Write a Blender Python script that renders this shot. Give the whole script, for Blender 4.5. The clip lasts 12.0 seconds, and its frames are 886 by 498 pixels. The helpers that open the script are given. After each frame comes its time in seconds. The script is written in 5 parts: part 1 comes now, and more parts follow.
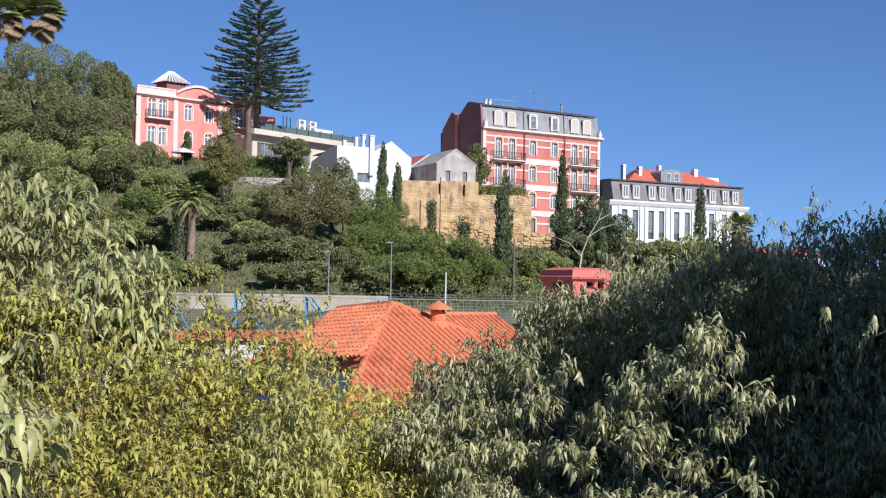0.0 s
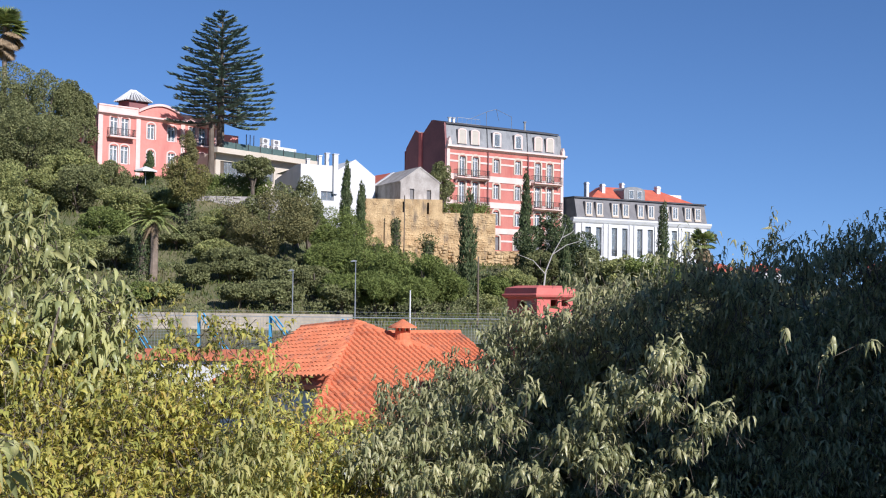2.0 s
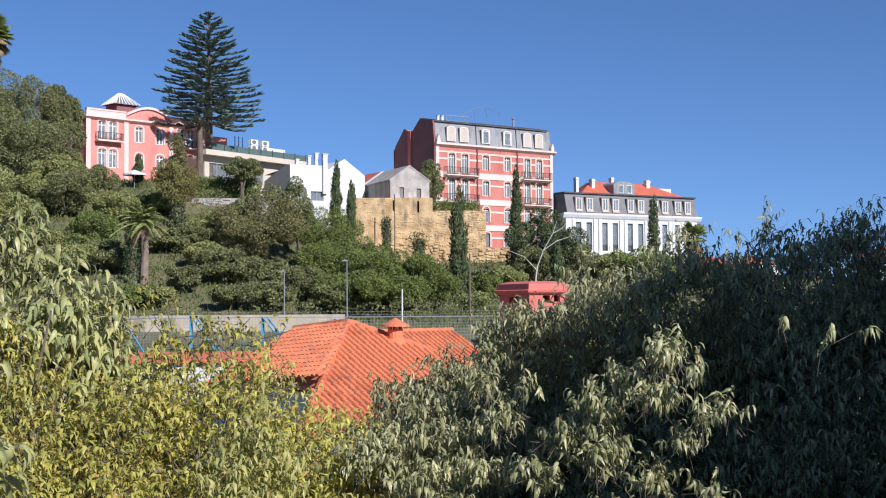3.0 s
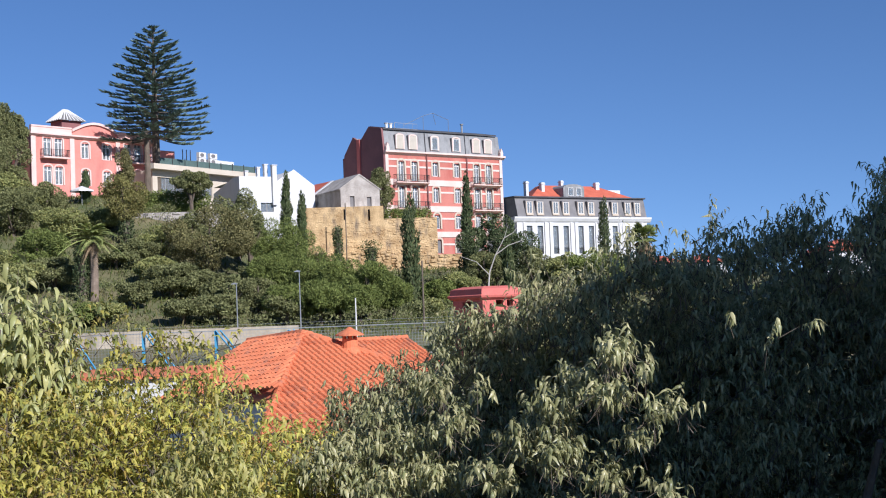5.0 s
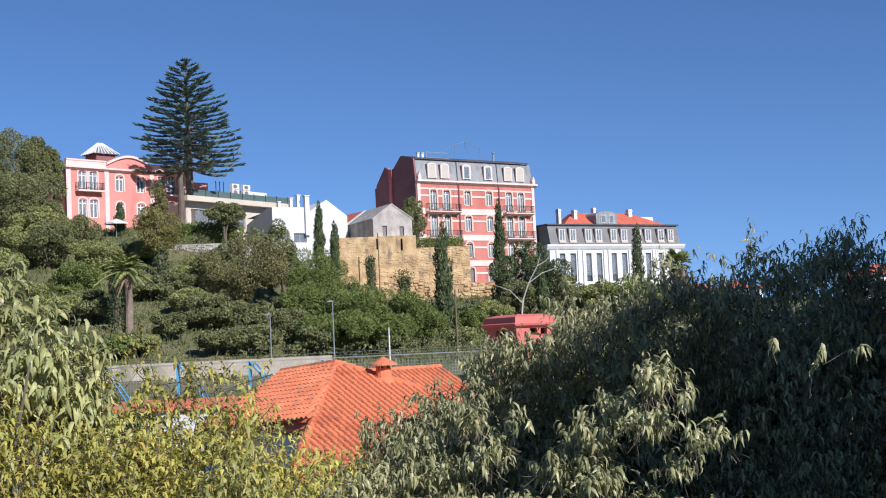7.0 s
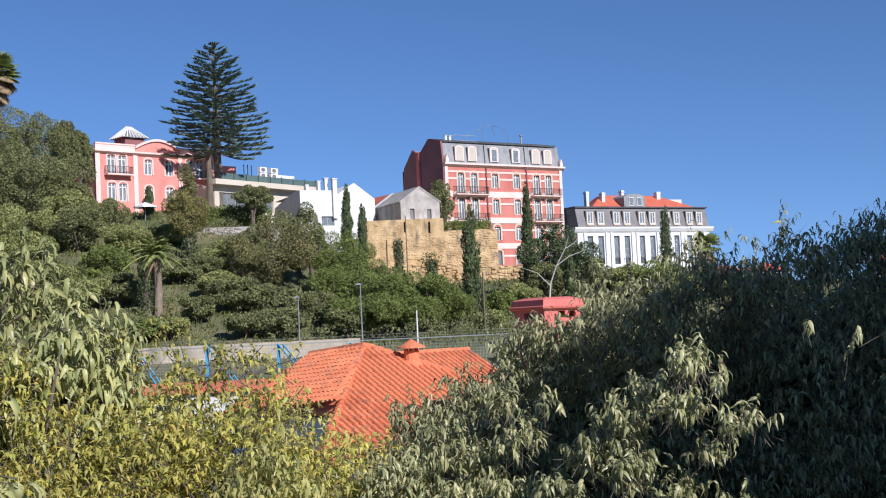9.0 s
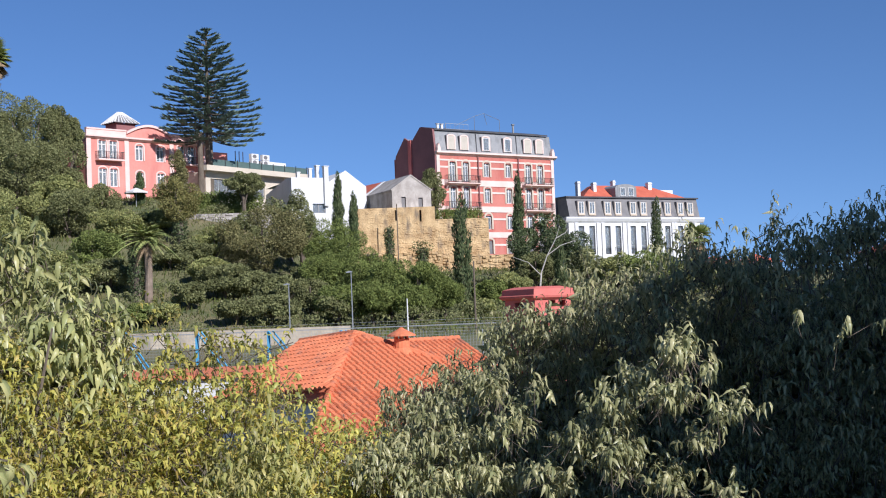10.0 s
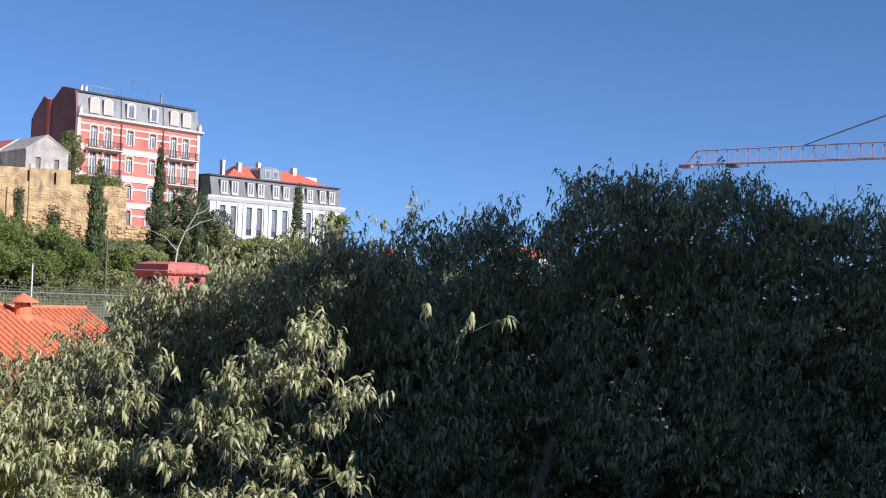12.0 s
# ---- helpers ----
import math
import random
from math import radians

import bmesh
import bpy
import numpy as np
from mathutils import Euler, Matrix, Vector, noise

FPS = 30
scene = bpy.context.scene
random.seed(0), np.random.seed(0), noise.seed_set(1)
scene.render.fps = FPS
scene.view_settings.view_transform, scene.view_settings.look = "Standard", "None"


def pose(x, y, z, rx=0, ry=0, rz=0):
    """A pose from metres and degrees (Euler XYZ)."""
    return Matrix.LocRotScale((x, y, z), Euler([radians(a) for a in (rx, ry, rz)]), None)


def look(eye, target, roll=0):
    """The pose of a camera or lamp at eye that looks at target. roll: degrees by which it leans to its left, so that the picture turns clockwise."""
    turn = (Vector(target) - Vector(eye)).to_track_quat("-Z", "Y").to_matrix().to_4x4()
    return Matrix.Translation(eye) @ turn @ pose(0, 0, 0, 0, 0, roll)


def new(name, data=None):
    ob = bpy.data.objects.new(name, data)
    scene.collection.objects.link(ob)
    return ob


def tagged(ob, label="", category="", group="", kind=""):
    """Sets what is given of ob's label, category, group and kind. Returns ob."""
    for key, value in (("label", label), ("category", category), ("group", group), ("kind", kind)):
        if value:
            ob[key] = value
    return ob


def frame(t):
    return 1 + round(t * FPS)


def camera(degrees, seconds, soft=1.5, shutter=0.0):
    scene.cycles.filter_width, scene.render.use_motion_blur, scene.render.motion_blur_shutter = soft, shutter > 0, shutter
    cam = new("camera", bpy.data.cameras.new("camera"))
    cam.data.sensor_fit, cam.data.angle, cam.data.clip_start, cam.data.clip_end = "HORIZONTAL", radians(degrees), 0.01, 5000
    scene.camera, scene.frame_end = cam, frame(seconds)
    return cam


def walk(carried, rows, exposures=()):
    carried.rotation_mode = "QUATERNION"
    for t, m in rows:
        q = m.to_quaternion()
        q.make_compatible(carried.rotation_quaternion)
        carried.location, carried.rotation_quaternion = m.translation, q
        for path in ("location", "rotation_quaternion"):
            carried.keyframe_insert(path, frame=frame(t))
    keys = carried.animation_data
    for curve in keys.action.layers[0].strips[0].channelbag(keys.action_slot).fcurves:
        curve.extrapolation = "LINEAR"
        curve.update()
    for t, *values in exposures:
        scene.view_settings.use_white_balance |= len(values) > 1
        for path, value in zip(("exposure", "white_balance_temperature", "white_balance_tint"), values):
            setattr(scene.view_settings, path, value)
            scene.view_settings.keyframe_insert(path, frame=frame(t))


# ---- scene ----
cam = camera(37.3, 12.0, soft=1.1)
PATH = [
    (0, (0.156, 0.273, 12.121), (0.11, 2.272, 12.177), 1.0),
    (0.5, (0.164, 0.286, 12.128), (0.138, 2.284, 12.194), 0.9),
    (1, (0.164, 0.291, 12.134), (0.153, 2.289, 12.209), 1.0),
    (1.5, (0.165, 0.264, 12.14), (0.165, 2.262, 12.221), 0.9),
    (2, (0.163, 0.262, 12.142), (0.171, 2.261, 12.226), 0.7),
    (2.5, (0.159, 0.291, 12.134), (0.172, 2.289, 12.218), 0.2),
    (3, (0.147, 0.304, 12.128), (0.169, 2.303, 12.209), -0.4),
    (5, (0.158, 0.27, 12.124), (0.253, 2.266, 12.214), -2.2),
    (5.5, (0.152, 0.345, 12.109), (0.253, 2.339, 12.219), -2.4),
    (6, (0.135, 0.385, 12.103), (0.227, 2.379, 12.229), -2.6),
    (6.5, (0.142, 0.368, 12.113), (0.215, 2.362, 12.249), -2.7),
    (7, (0.159, 0.382, 12.122), (0.206, 2.377, 12.258), -2.7),
    (9, (0.146, 0.416, 12.121), (0.15, 2.413, 12.233), -2.7),
    (9.5, (0.142, 0.409, 12.118), (0.146, 2.407, 12.221), -2.4),
    (10, (0.142, 0.408, 12.113), (0.159, 2.405, 12.207), -2.2),
    (10.5, (0.145, 0.396, 12.108), (0.208, 2.393, 12.193), -1.9),
    (11, (0.148, 0.364, 12.115), (0.312, 2.355, 12.19), -1.0),
    (11.5, (0.166, 0.411, 12.105), (0.496, 2.383, 12.172), 0.5),
    (12, (0.146, 0.435, 12.103), (0.702, 2.355, 12.171), 2.2),
]
walk(cam, [(t, look(e, g, r)) for t, e, g, r in PATH], exposures=((0, 0.36), (10.5, 0.34), (12, 0.52)))

# ---------- sky, sun, exposure ----------
SUN_AZ, SUN_EL = radians(38.5), radians(33)
to_sun = Vector((math.sin(SUN_AZ) * math.cos(SUN_EL), -math.cos(SUN_AZ) * math.cos(SUN_EL), math.sin(SUN_EL)))
world = bpy.data.worlds.new("sky")
scene.world = world
world.use_nodes = True
wn = world.node_tree.nodes
sky = wn.new("ShaderNodeTexSky")
sky.sky_type = "NISHITA"
sky.sun_disc = False
sky.sun_elevation = SUN_EL
sky.sun_rotation = math.pi - SUN_AZ
sky.air_density, sky.dust_density, sky.ozone_density = 0.7, 0.0, 3.0
wn["Background"].inputs["Strength"].default_value = 0.096
aim, lift = wn.new("ShaderNodeTexCoord"), wn.new("ShaderNodeVectorMath")
lift.inputs[1].default_value = (0, 0, 0.09)
world.node_tree.links.new(aim.outputs["Generated"], lift.inputs[0])
world.node_tree.links.new(lift.outputs[0], sky.inputs["Vector"])
clear = wn.new("ShaderNodeHueSaturation")
clear.inputs["Saturation"].default_value, clear.inputs["Value"].default_value = 1.1, 0.97
world.node_tree.links.new(sky.outputs[0], clear.inputs["Color"])
world.node_tree.links.new(clear.outputs[0], wn["Background"].inputs["Color"])
sun_data = bpy.data.lights.new("sun", "SUN")
sun_data.energy, sun_data.angle, sun_data.color = 5.0, radians(0.53), (1.0, 0.95, 0.87)
sun = new("sun", sun_data)
sun.matrix_world = look(to_sun * 50, (0, 0, 0))
scene.view_settings.use_white_balance = True
scene.view_settings.white_balance_temperature = 5850
scene.view_settings.white_balance_tint = 16

# ---------- materials ----------


def principled(name):
    m = bpy.data.materials.new(name)
    m.use_nodes = True
    return m, m.node_tree.nodes, m.node_tree.links, m.node_tree.nodes["Principled BSDF"]


def surface(name, c1, c2, scale=1.0, rough=0.85, bump=0.3, grain=18.0, stretch=(1, 1, 1), metal=0.0, stain=None, dist=0.02):
    """A weathered surface: two tones in patches, fine grain, stains of a third tone, bump."""
    m, n, l, bsdf = principled(name)
    tc = n.new("ShaderNodeTexCoord")
    mp = n.new("ShaderNodeMapping")
    mp.inputs["Scale"].default_value = stretch
    l.new(tc.outputs["Object"], mp.inputs["Vector"])
    big, fine = n.new("ShaderNodeTexNoise"), n.new("ShaderNodeTexNoise")
    big.inputs["Scale"].default_value, big.inputs["Detail"].default_value = scale, 6
    fine.inputs["Scale"].default_value, fine.inputs["Detail"].default_value = scale * grain, 4
    l.new(mp.outputs[0], big.inputs["Vector"]), l.new(mp.outputs[0], fine.inputs["Vector"])
    mean = n.new("ShaderNodeMix")
    mean.inputs[0].default_value = 0.35
    l.new(big.outputs["Fac"], mean.inputs[2]), l.new(fine.outputs["Fac"], mean.inputs[3])
    ramp = n.new("ShaderNodeValToRGB")
    ramp.color_ramp.elements[0].position, ramp.color_ramp.elements[1].position = 0.36, 0.64
    ramp.color_ramp.elements[0].color, ramp.color_ramp.elements[1].color = (*c1, 1), (*c2, 1)
    l.new(mean.outputs[0], ramp.inputs[0])
    out = ramp.outputs[0]
    if stain:
        st = n.new("ShaderNodeTexNoise")
        st.inputs["Scale"].default_value, st.inputs["Detail"].default_value = scale * 2.3, 8
        sm = n.new("ShaderNodeMapping")
        sm.inputs["Scale"].default_value, sm.inputs["Location"].default_value = (1, 1, 0.3), (7, 3, 1)
        l.new(mp.outputs[0], sm.inputs["Vector"]), l.new(sm.outputs[0], st.inputs["Vector"])
        sr = n.new("ShaderNodeValToRGB")
        sr.color_ramp.elements[0].position, sr.color_ramp.elements[1].position = 0.52, 0.72
        l.new(st.outputs["Fac"], sr.inputs[0])
        mx = n.new("ShaderNodeMix")
        mx.data_type = "RGBA"
        l.new(sr.outputs[0], mx.inputs[0]), l.new(out, mx.inputs[6])
        mx.inputs[7].default_value = (*stain, 1)
        out = mx.outputs[2]
    l.new(out, bsdf.inputs["Base Color"])
    bsdf.inputs["Roughness"].default_value, bsdf.inputs["Metallic"].default_value = rough, metal
    if bump:
        bp = n.new("ShaderNodeBump")
        bp.inputs["Strength"].default_value, bp.inputs["Distance"].default_value = bump, dist
        l.new(fine.outputs["Fac"], bp.inputs["Height"]), l.new(bp.outputs[0], bsdf.inputs["Normal"])
    return m


def foliage(name, tones, rough=0.5, through_light=0.3, spec=0.3):
    """Leaves: each one takes its own tone; light passes through them."""
    m, n, l, bsdf = principled(name)
    geo = n.new("ShaderNodeNewGeometry")
    ramp = n.new("ShaderNodeValToRGB")
    els = ramp.color_ramp.elements
    while len(els) < len(tones):
        els.new(0.5)
    for k, tone in enumerate(tones):
        els[k].position, els[k].color = k / (len(tones) - 1), (*tone, 1)
    l.new(geo.outputs["Random Per Island"], ramp.inputs[0])
    ns = n.new("ShaderNodeTexNoise")
    ns.inputs["Scale"].default_value = 0.7
    tc = n.new("ShaderNodeTexCoord")
    l.new(tc.outputs["Object"], ns.inputs["Vector"])
    hs = n.new("ShaderNodeHueSaturation")
    rg = n.new("ShaderNodeMapRange")
    rg.inputs[1].default_value, rg.inputs[2].default_value = 0.3, 0.7
    rg.inputs[3].default_value, rg.inputs[4].default_value = 0.75, 1.2
    l.new(ns.outputs["Fac"], rg.inputs[0]), l.new(rg.outputs[0], hs.inputs["Value"])
    l.new(ramp.outputs[0], hs.inputs["Color"]), l.new(hs.outputs[0], bsdf.inputs["Base Color"])
    bsdf.inputs["Roughness"].default_value = rough
    bsdf.inputs["Specular IOR Level"].default_value = spec
    tr = n.new("ShaderNodeBsdfTranslucent")
    l.new(hs.outputs[0], tr.inputs["Color"])
    mix = n.new("ShaderNodeMixShader")
    mix.inputs[0].default_value = through_light
    l.new(bsdf.outputs[0], mix.inputs[1]), l.new(tr.outputs[0], mix.inputs[2])
    l.new(mix.outputs[0], n["Material Output"].inputs["Surface"])
    return m


def glass(name, tint):
    m, n, l, bsdf = principled(name)
    bsdf.inputs["Base Color"].default_value = (*tint, 1)
    bsdf.inputs["Roughness"].default_value = 0.04
    bsdf.inputs["Transmission Weight"].default_value = 0.75
    bsdf.inputs["IOR"].default_value = 1.5
    return m


M_RED = surface("salmon_red_render", (0.43, 0.145, 0.11), (0.53, 0.195, 0.152), 0.35, 0.9, 0.15, 14, stain=(0.42, 0.11, 0.085))
M_MAROON = surface("dark_maroon", (0.19, 0.08, 0.078), (0.25, 0.105, 0.10), 0.4, 0.8, 0.2, 12)
M_CREAM = surface("pale_pink_trim", (0.64, 0.47, 0.40), (0.73, 0.57, 0.50), 0.6, 0.85, 0.1)
M_BEIGE = surface("beige_stone_surround", (0.46, 0.38, 0.29), (0.56, 0.47, 0.37), 0.8, 0.85, 0.1)
M_PINK = surface("coral_pink_render", (0.58, 0.215, 0.17), (0.67, 0.27, 0.22), 0.3, 0.9, 0.12, 12, stain=(0.52, 0.19, 0.155))
M_PINKTRIM = surface("pale_pink_moulding", (0.70, 0.46, 0.40), (0.78, 0.56, 0.50), 0.6, 0.85, 0.1)
M_WHITE = surface("white_render", (0.59, 0.59, 0.58), (0.66, 0.66, 0.65), 0.4, 0.85, 0.12, stain=(0.57, 0.57, 0.54))
M_FRAME = surface("white_painted_wood", (0.62, 0.61, 0.58), (0.70, 0.69, 0.66), 2.0, 0.6, 0.05)
M_GLASS = glass("window_glass", (0.55, 0.6, 0.62))
M_BLIND = surface("pale_blind", (0.42, 0.38, 0.31), (0.50, 0.45, 0.37), 1.2, 0.8, 0.05)
M_SLATE = surface("grey_slate", (0.125, 0.12, 0.12), (0.195, 0.185, 0.18), 0.8, 0.7, 0.3, 10)
M_ZINC = surface("weathered_zinc", (0.20, 0.205, 0.205), (0.30, 0.30, 0.295), 0.7, 0.65, 0.15, 10, stain=(0.16, 0.16, 0.16))
M_DARK = surface("dark_roof_felt", (0.045, 0.045, 0.05), (0.08, 0.08, 0.085), 0.8, 0.8, 0.2)
M_IRON = surface("black_iron", (0.03, 0.03, 0.032), (0.06, 0.055, 0.05), 3, 0.55, 0.1, metal=0.3)
M_TILE = surface("terracotta_tile", (0.50, 0.135, 0.055), (0.68, 0.225, 0.10), 1.1, 0.85, 0.25, 9, stain=(0.33, 0.13, 0.08))
M_TILERED = surface("red_roof_tile", (0.42, 0.09, 0.05), (0.52, 0.13, 0.07), 0.8, 0.85, 0.25, 12)
M_STONE = surface("ochre_rubble_stone", (0.33, 0.21, 0.095), (0.68, 0.49, 0.26), 0.8, 0.95, 0.8, 9, stain=(0.24, 0.18, 0.115), dist=0.08)
M_GREYSTONE = surface("grey_lime_plaster", (0.27, 0.24, 0.21), (0.50, 0.46, 0.41), 0.8, 0.95, 0.5, 10, stain=(0.30, 0.27, 0.24), dist=0.05)
M_CONC = surface("pale_concrete", (0.42, 0.38, 0.32), (0.55, 0.50, 0.43), 0.5, 0.9, 0.25, stain=(0.33, 0.30, 0.25))
M_COURT = surface("beige_court_wall", (0.36, 0.30, 0.22), (0.52, 0.45, 0.34), 0.5, 0.95, 0.4, 10, stain=(0.26, 0.23, 0.17))
M_CREAMWALL = surface("cream_render", (0.50, 0.43, 0.33), (0.60, 0.53, 0.43), 0.5, 0.9, 0.12)
M_HUT = surface("brick_red_paint", (0.52, 0.125, 0.10), (0.62, 0.17, 0.135), 0.7, 0.8, 0.15)
M_BLUE = surface("blue_gloss_paint", (0.06, 0.26, 0.44), (0.09, 0.33, 0.52), 2, 0.4, 0.05)
M_STEEL = surface("galvanised_steel", (0.30, 0.31, 0.31), (0.40, 0.41, 0.41), 3, 0.5, 0.05, metal=0.6)
M_NET = surface("green_net", (0.06, 0.10, 0.09), (0.09, 0.14, 0.125), 2, 0.7, 0.05)
M_BARK = surface("grey_brown_bark", (0.09, 0.07, 0.05), (0.17, 0.135, 0.10), 2.5, 0.95, 0.8, 8, (1, 1, 0.3))
M_PALEBARK = surface("pale_dead_wood", (0.42, 0.38, 0.33), (0.55, 0.51, 0.46), 2.5, 0.9, 0.4, 8, (1, 1, 0.3))
M_PALMBARK = surface("palm_bark", (0.16, 0.12, 0.085), (0.26, 0.20, 0.15), 2.5, 0.95, 0.8, 6)
M_GROUND = surface("dry_grassy_soil", (0.085, 0.10, 0.035), (0.20, 0.165, 0.085), 0.16, 0.98, 0.8, 30, stain=(0.065, 0.10, 0.028), dist=0.1)
M_CRANE = surface("orange_red_crane_paint", (0.50, 0.24, 0.20), (0.58, 0.29, 0.24), 1, 0.5, 0.05)
# dark grey so the unseen blocks bounce little light onto the near tree
M_TOWER = surface("dark_blocker_render", (0.16, 0.155, 0.15), (0.20, 0.19, 0.185), 0.4, 0.9, 0.1)

F_NEAR = foliage("grey_green_leaves", ((0.19, 0.205, 0.09), (0.32, 0.32, 0.145), (0.54, 0.50, 0.26), (0.24, 0.26, 0.115)), 0.36, 0.34, 0.45)
F_YELLOW = foliage("yellow_green_leaves", ((0.31, 0.34, 0.09), (0.60, 0.56, 0.12), (0.70, 0.62, 0.155), (0.43, 0.45, 0.115), (0.62, 0.46, 0.13), (0.22, 0.27, 0.09)), 0.42, 0.48, 0.4)
F_LIGHT = foliage("pale_yellow_green_leaves", ((0.29, 0.32, 0.13), (0.43, 0.44, 0.175), (0.58, 0.55, 0.23), (0.34, 0.37, 0.16)), 0.4, 0.34, 0.45)
F_LIME = foliage("yellowish_olive_leaves", ((0.26, 0.28, 0.095), (0.40, 0.40, 0.13), (0.52, 0.47, 0.165), (0.33, 0.31, 0.12)), 0.42, 0.4, 0.4)
F_PINE = foliage("stone_pine_needles", ((0.14, 0.175, 0.05), (0.20, 0.245, 0.068), (0.27, 0.305, 0.09)), 0.6, 0.3, 0.15)
F_OAK = foliage("dark_oak_leaves", ((0.15, 0.165, 0.068), (0.225, 0.238, 0.10), (0.305, 0.305, 0.14)), 0.7, 0.3, 0.1)
F_OLIVE = foliage("olive_leaves", ((0.20, 0.225, 0.085), (0.32, 0.34, 0.125), (0.43, 0.41, 0.155)), 0.7, 0.3, 0.1)
F_BROWN = foliage("brown_olive_leaves", ((0.13, 0.13, 0.05), (0.205, 0.19, 0.078), (0.285, 0.255, 0.11)), 0.6, 0.25, 0.2)
F_DRY = foliage("drying_autumn_leaves", ((0.18, 0.165, 0.058), (0.28, 0.25, 0.085), (0.235, 0.235, 0.08)), 0.6, 0.25, 0.2)
F_CYPRESS = foliage("cypress_sprays", ((0.052, 0.078, 0.033), (0.092, 0.123, 0.050), (0.140, 0.157, 0.069)), 0.6, 0.1, 0.2)
F_NORFOLK = foliage("norfolk_pine_sprays", ((0.11, 0.165, 0.13), (0.17, 0.235, 0.18), (0.23, 0.29, 0.21)), 0.55, 0.1, 0.3)
F_PALM = foliage("palm_fronds", ((0.170, 0.230, 0.072), (0.290, 0.338, 0.108), (0.410, 0.410, 0.144)), 0.5, 0.15, 0.4)
F_DEAD = foliage("dead_palm_fronds", ((0.290, 0.210, 0.123), (0.406, 0.304, 0.189), (0.217, 0.160, 0.102)), 0.8, 0.15, 0.1)
F_GRASS = foliage("grass_and_scrub", ((0.065, 0.09, 0.024), (0.115, 0.135, 0.036), (0.175, 0.15, 0.066)), 0.7, 0.2, 0.1)

# ---------- builders ----------


class Shape:
    """Collects vertices and faces of one mesh."""

    def __init__(self):
        self.v, self.f = [], []

    def face(self, *pts):
        k = len(self.v)
        self.v += [tuple(p) for p in pts]
        self.f.append(tuple(range(k, k + len(pts))))
        return self

    def box(self, x0, x1, y0, y1, z0, z1):
        k = len(self.v)
        self.v += [(x, y, z) for z in (z0, z1) for x, y in ((x0, y0), (x1, y0), (x1, y1), (x0, y1))]
        self.f += [(k + a, k + b, k + c, k + d) for a, b, c, d in ((3, 2, 1, 0), (4, 5, 6, 7), (0, 1, 5, 4), (1, 2, 6, 5), (2, 3, 7, 6), (3, 0, 4, 7))]
        return self

    def prism(self, poly, axis, a, b):
        """A polygon of (p, q) pushed along an axis from a to b. axis x: (y, z); y: (x, z); z: (x, y)."""
        put = {"x": lambda p, q, s: (s, p, q), "y": lambda p, q, s: (p, s, q), "z": lambda p, q, s: (p, q, s)}[axis]
        k, n = len(self.v), len(poly)
        self.v += [put(p, q, a) for p, q in poly] + [put(p, q, b) for p, q in poly]
        self.f += [tuple(range(k + n - 1, k - 1, -1)), tuple(range(k + n, k + 2 * n))]
        self.f += [(k + i, k + (i + 1) % n, k + n + (i + 1) % n, k + n + i) for i in range(n)]
        return self

    def tube(self, pts, radii, sides=8):
        """A tapered tube through points."""
        pts = [Vector(p) for p in pts]
        rings = []
        for i, p in enumerate(pts):
            d = (pts[min(i + 1, len(pts) - 1)] - pts[max(i - 1, 0)]).normalized()
            u = d.cross(Vector((0.3, 0.9, 0.1)) if abs(d.y) < 0.9 else Vector((1, 0, 0.1))).normalized()
            w = d.cross(u)
            r = radii[i] if isinstance(radii, (list, tuple)) else radii
            rings.append(len(self.v))
            self.v += [tuple(p + (u * math.cos(2 * math.pi * s / sides) + w * math.sin(2 * math.pi * s / sides)) * r) for s in range(sides)]
        for a, b in zip(rings, rings[1:]):
            self.f += [(a + s, a + (s + 1) % sides, b + (s + 1) % sides, b + s) for s in range(sides)]
        self.f += [tuple(rings[0] + s for s in reversed(range(sides))), tuple(rings[-1] + s for s in range(sides))]
        return self

    def mesh(self, name, mat):
        me = bpy.data.meshes.new(name)
        me.from_pydata(self.v, [], self.f)
        me.materials.append(mat)
        bm = bmesh.new()
        bm.from_mesh(me)
        bmesh.ops.recalc_face_normals(bm, faces=bm.faces)
        bm.to_mesh(me)
        bm.free()
        return me


def part(name, shape, mat, parent, label="", at=None):
    me = shape if isinstance(shape, bpy.types.Mesh) else shape.mesh(name, mat)
    ob = new(name, me)
    ob.parent = parent
    if at is not None:
        ob.matrix_basis = at
    return tagged(ob, label)


def thing(name, m, label, category, group="", kind=""):
    ob = new(name)
    ob.empty_display_size = 0.3
    ob.matrix_basis = m
    return tagged(ob, label, category, group, kind)


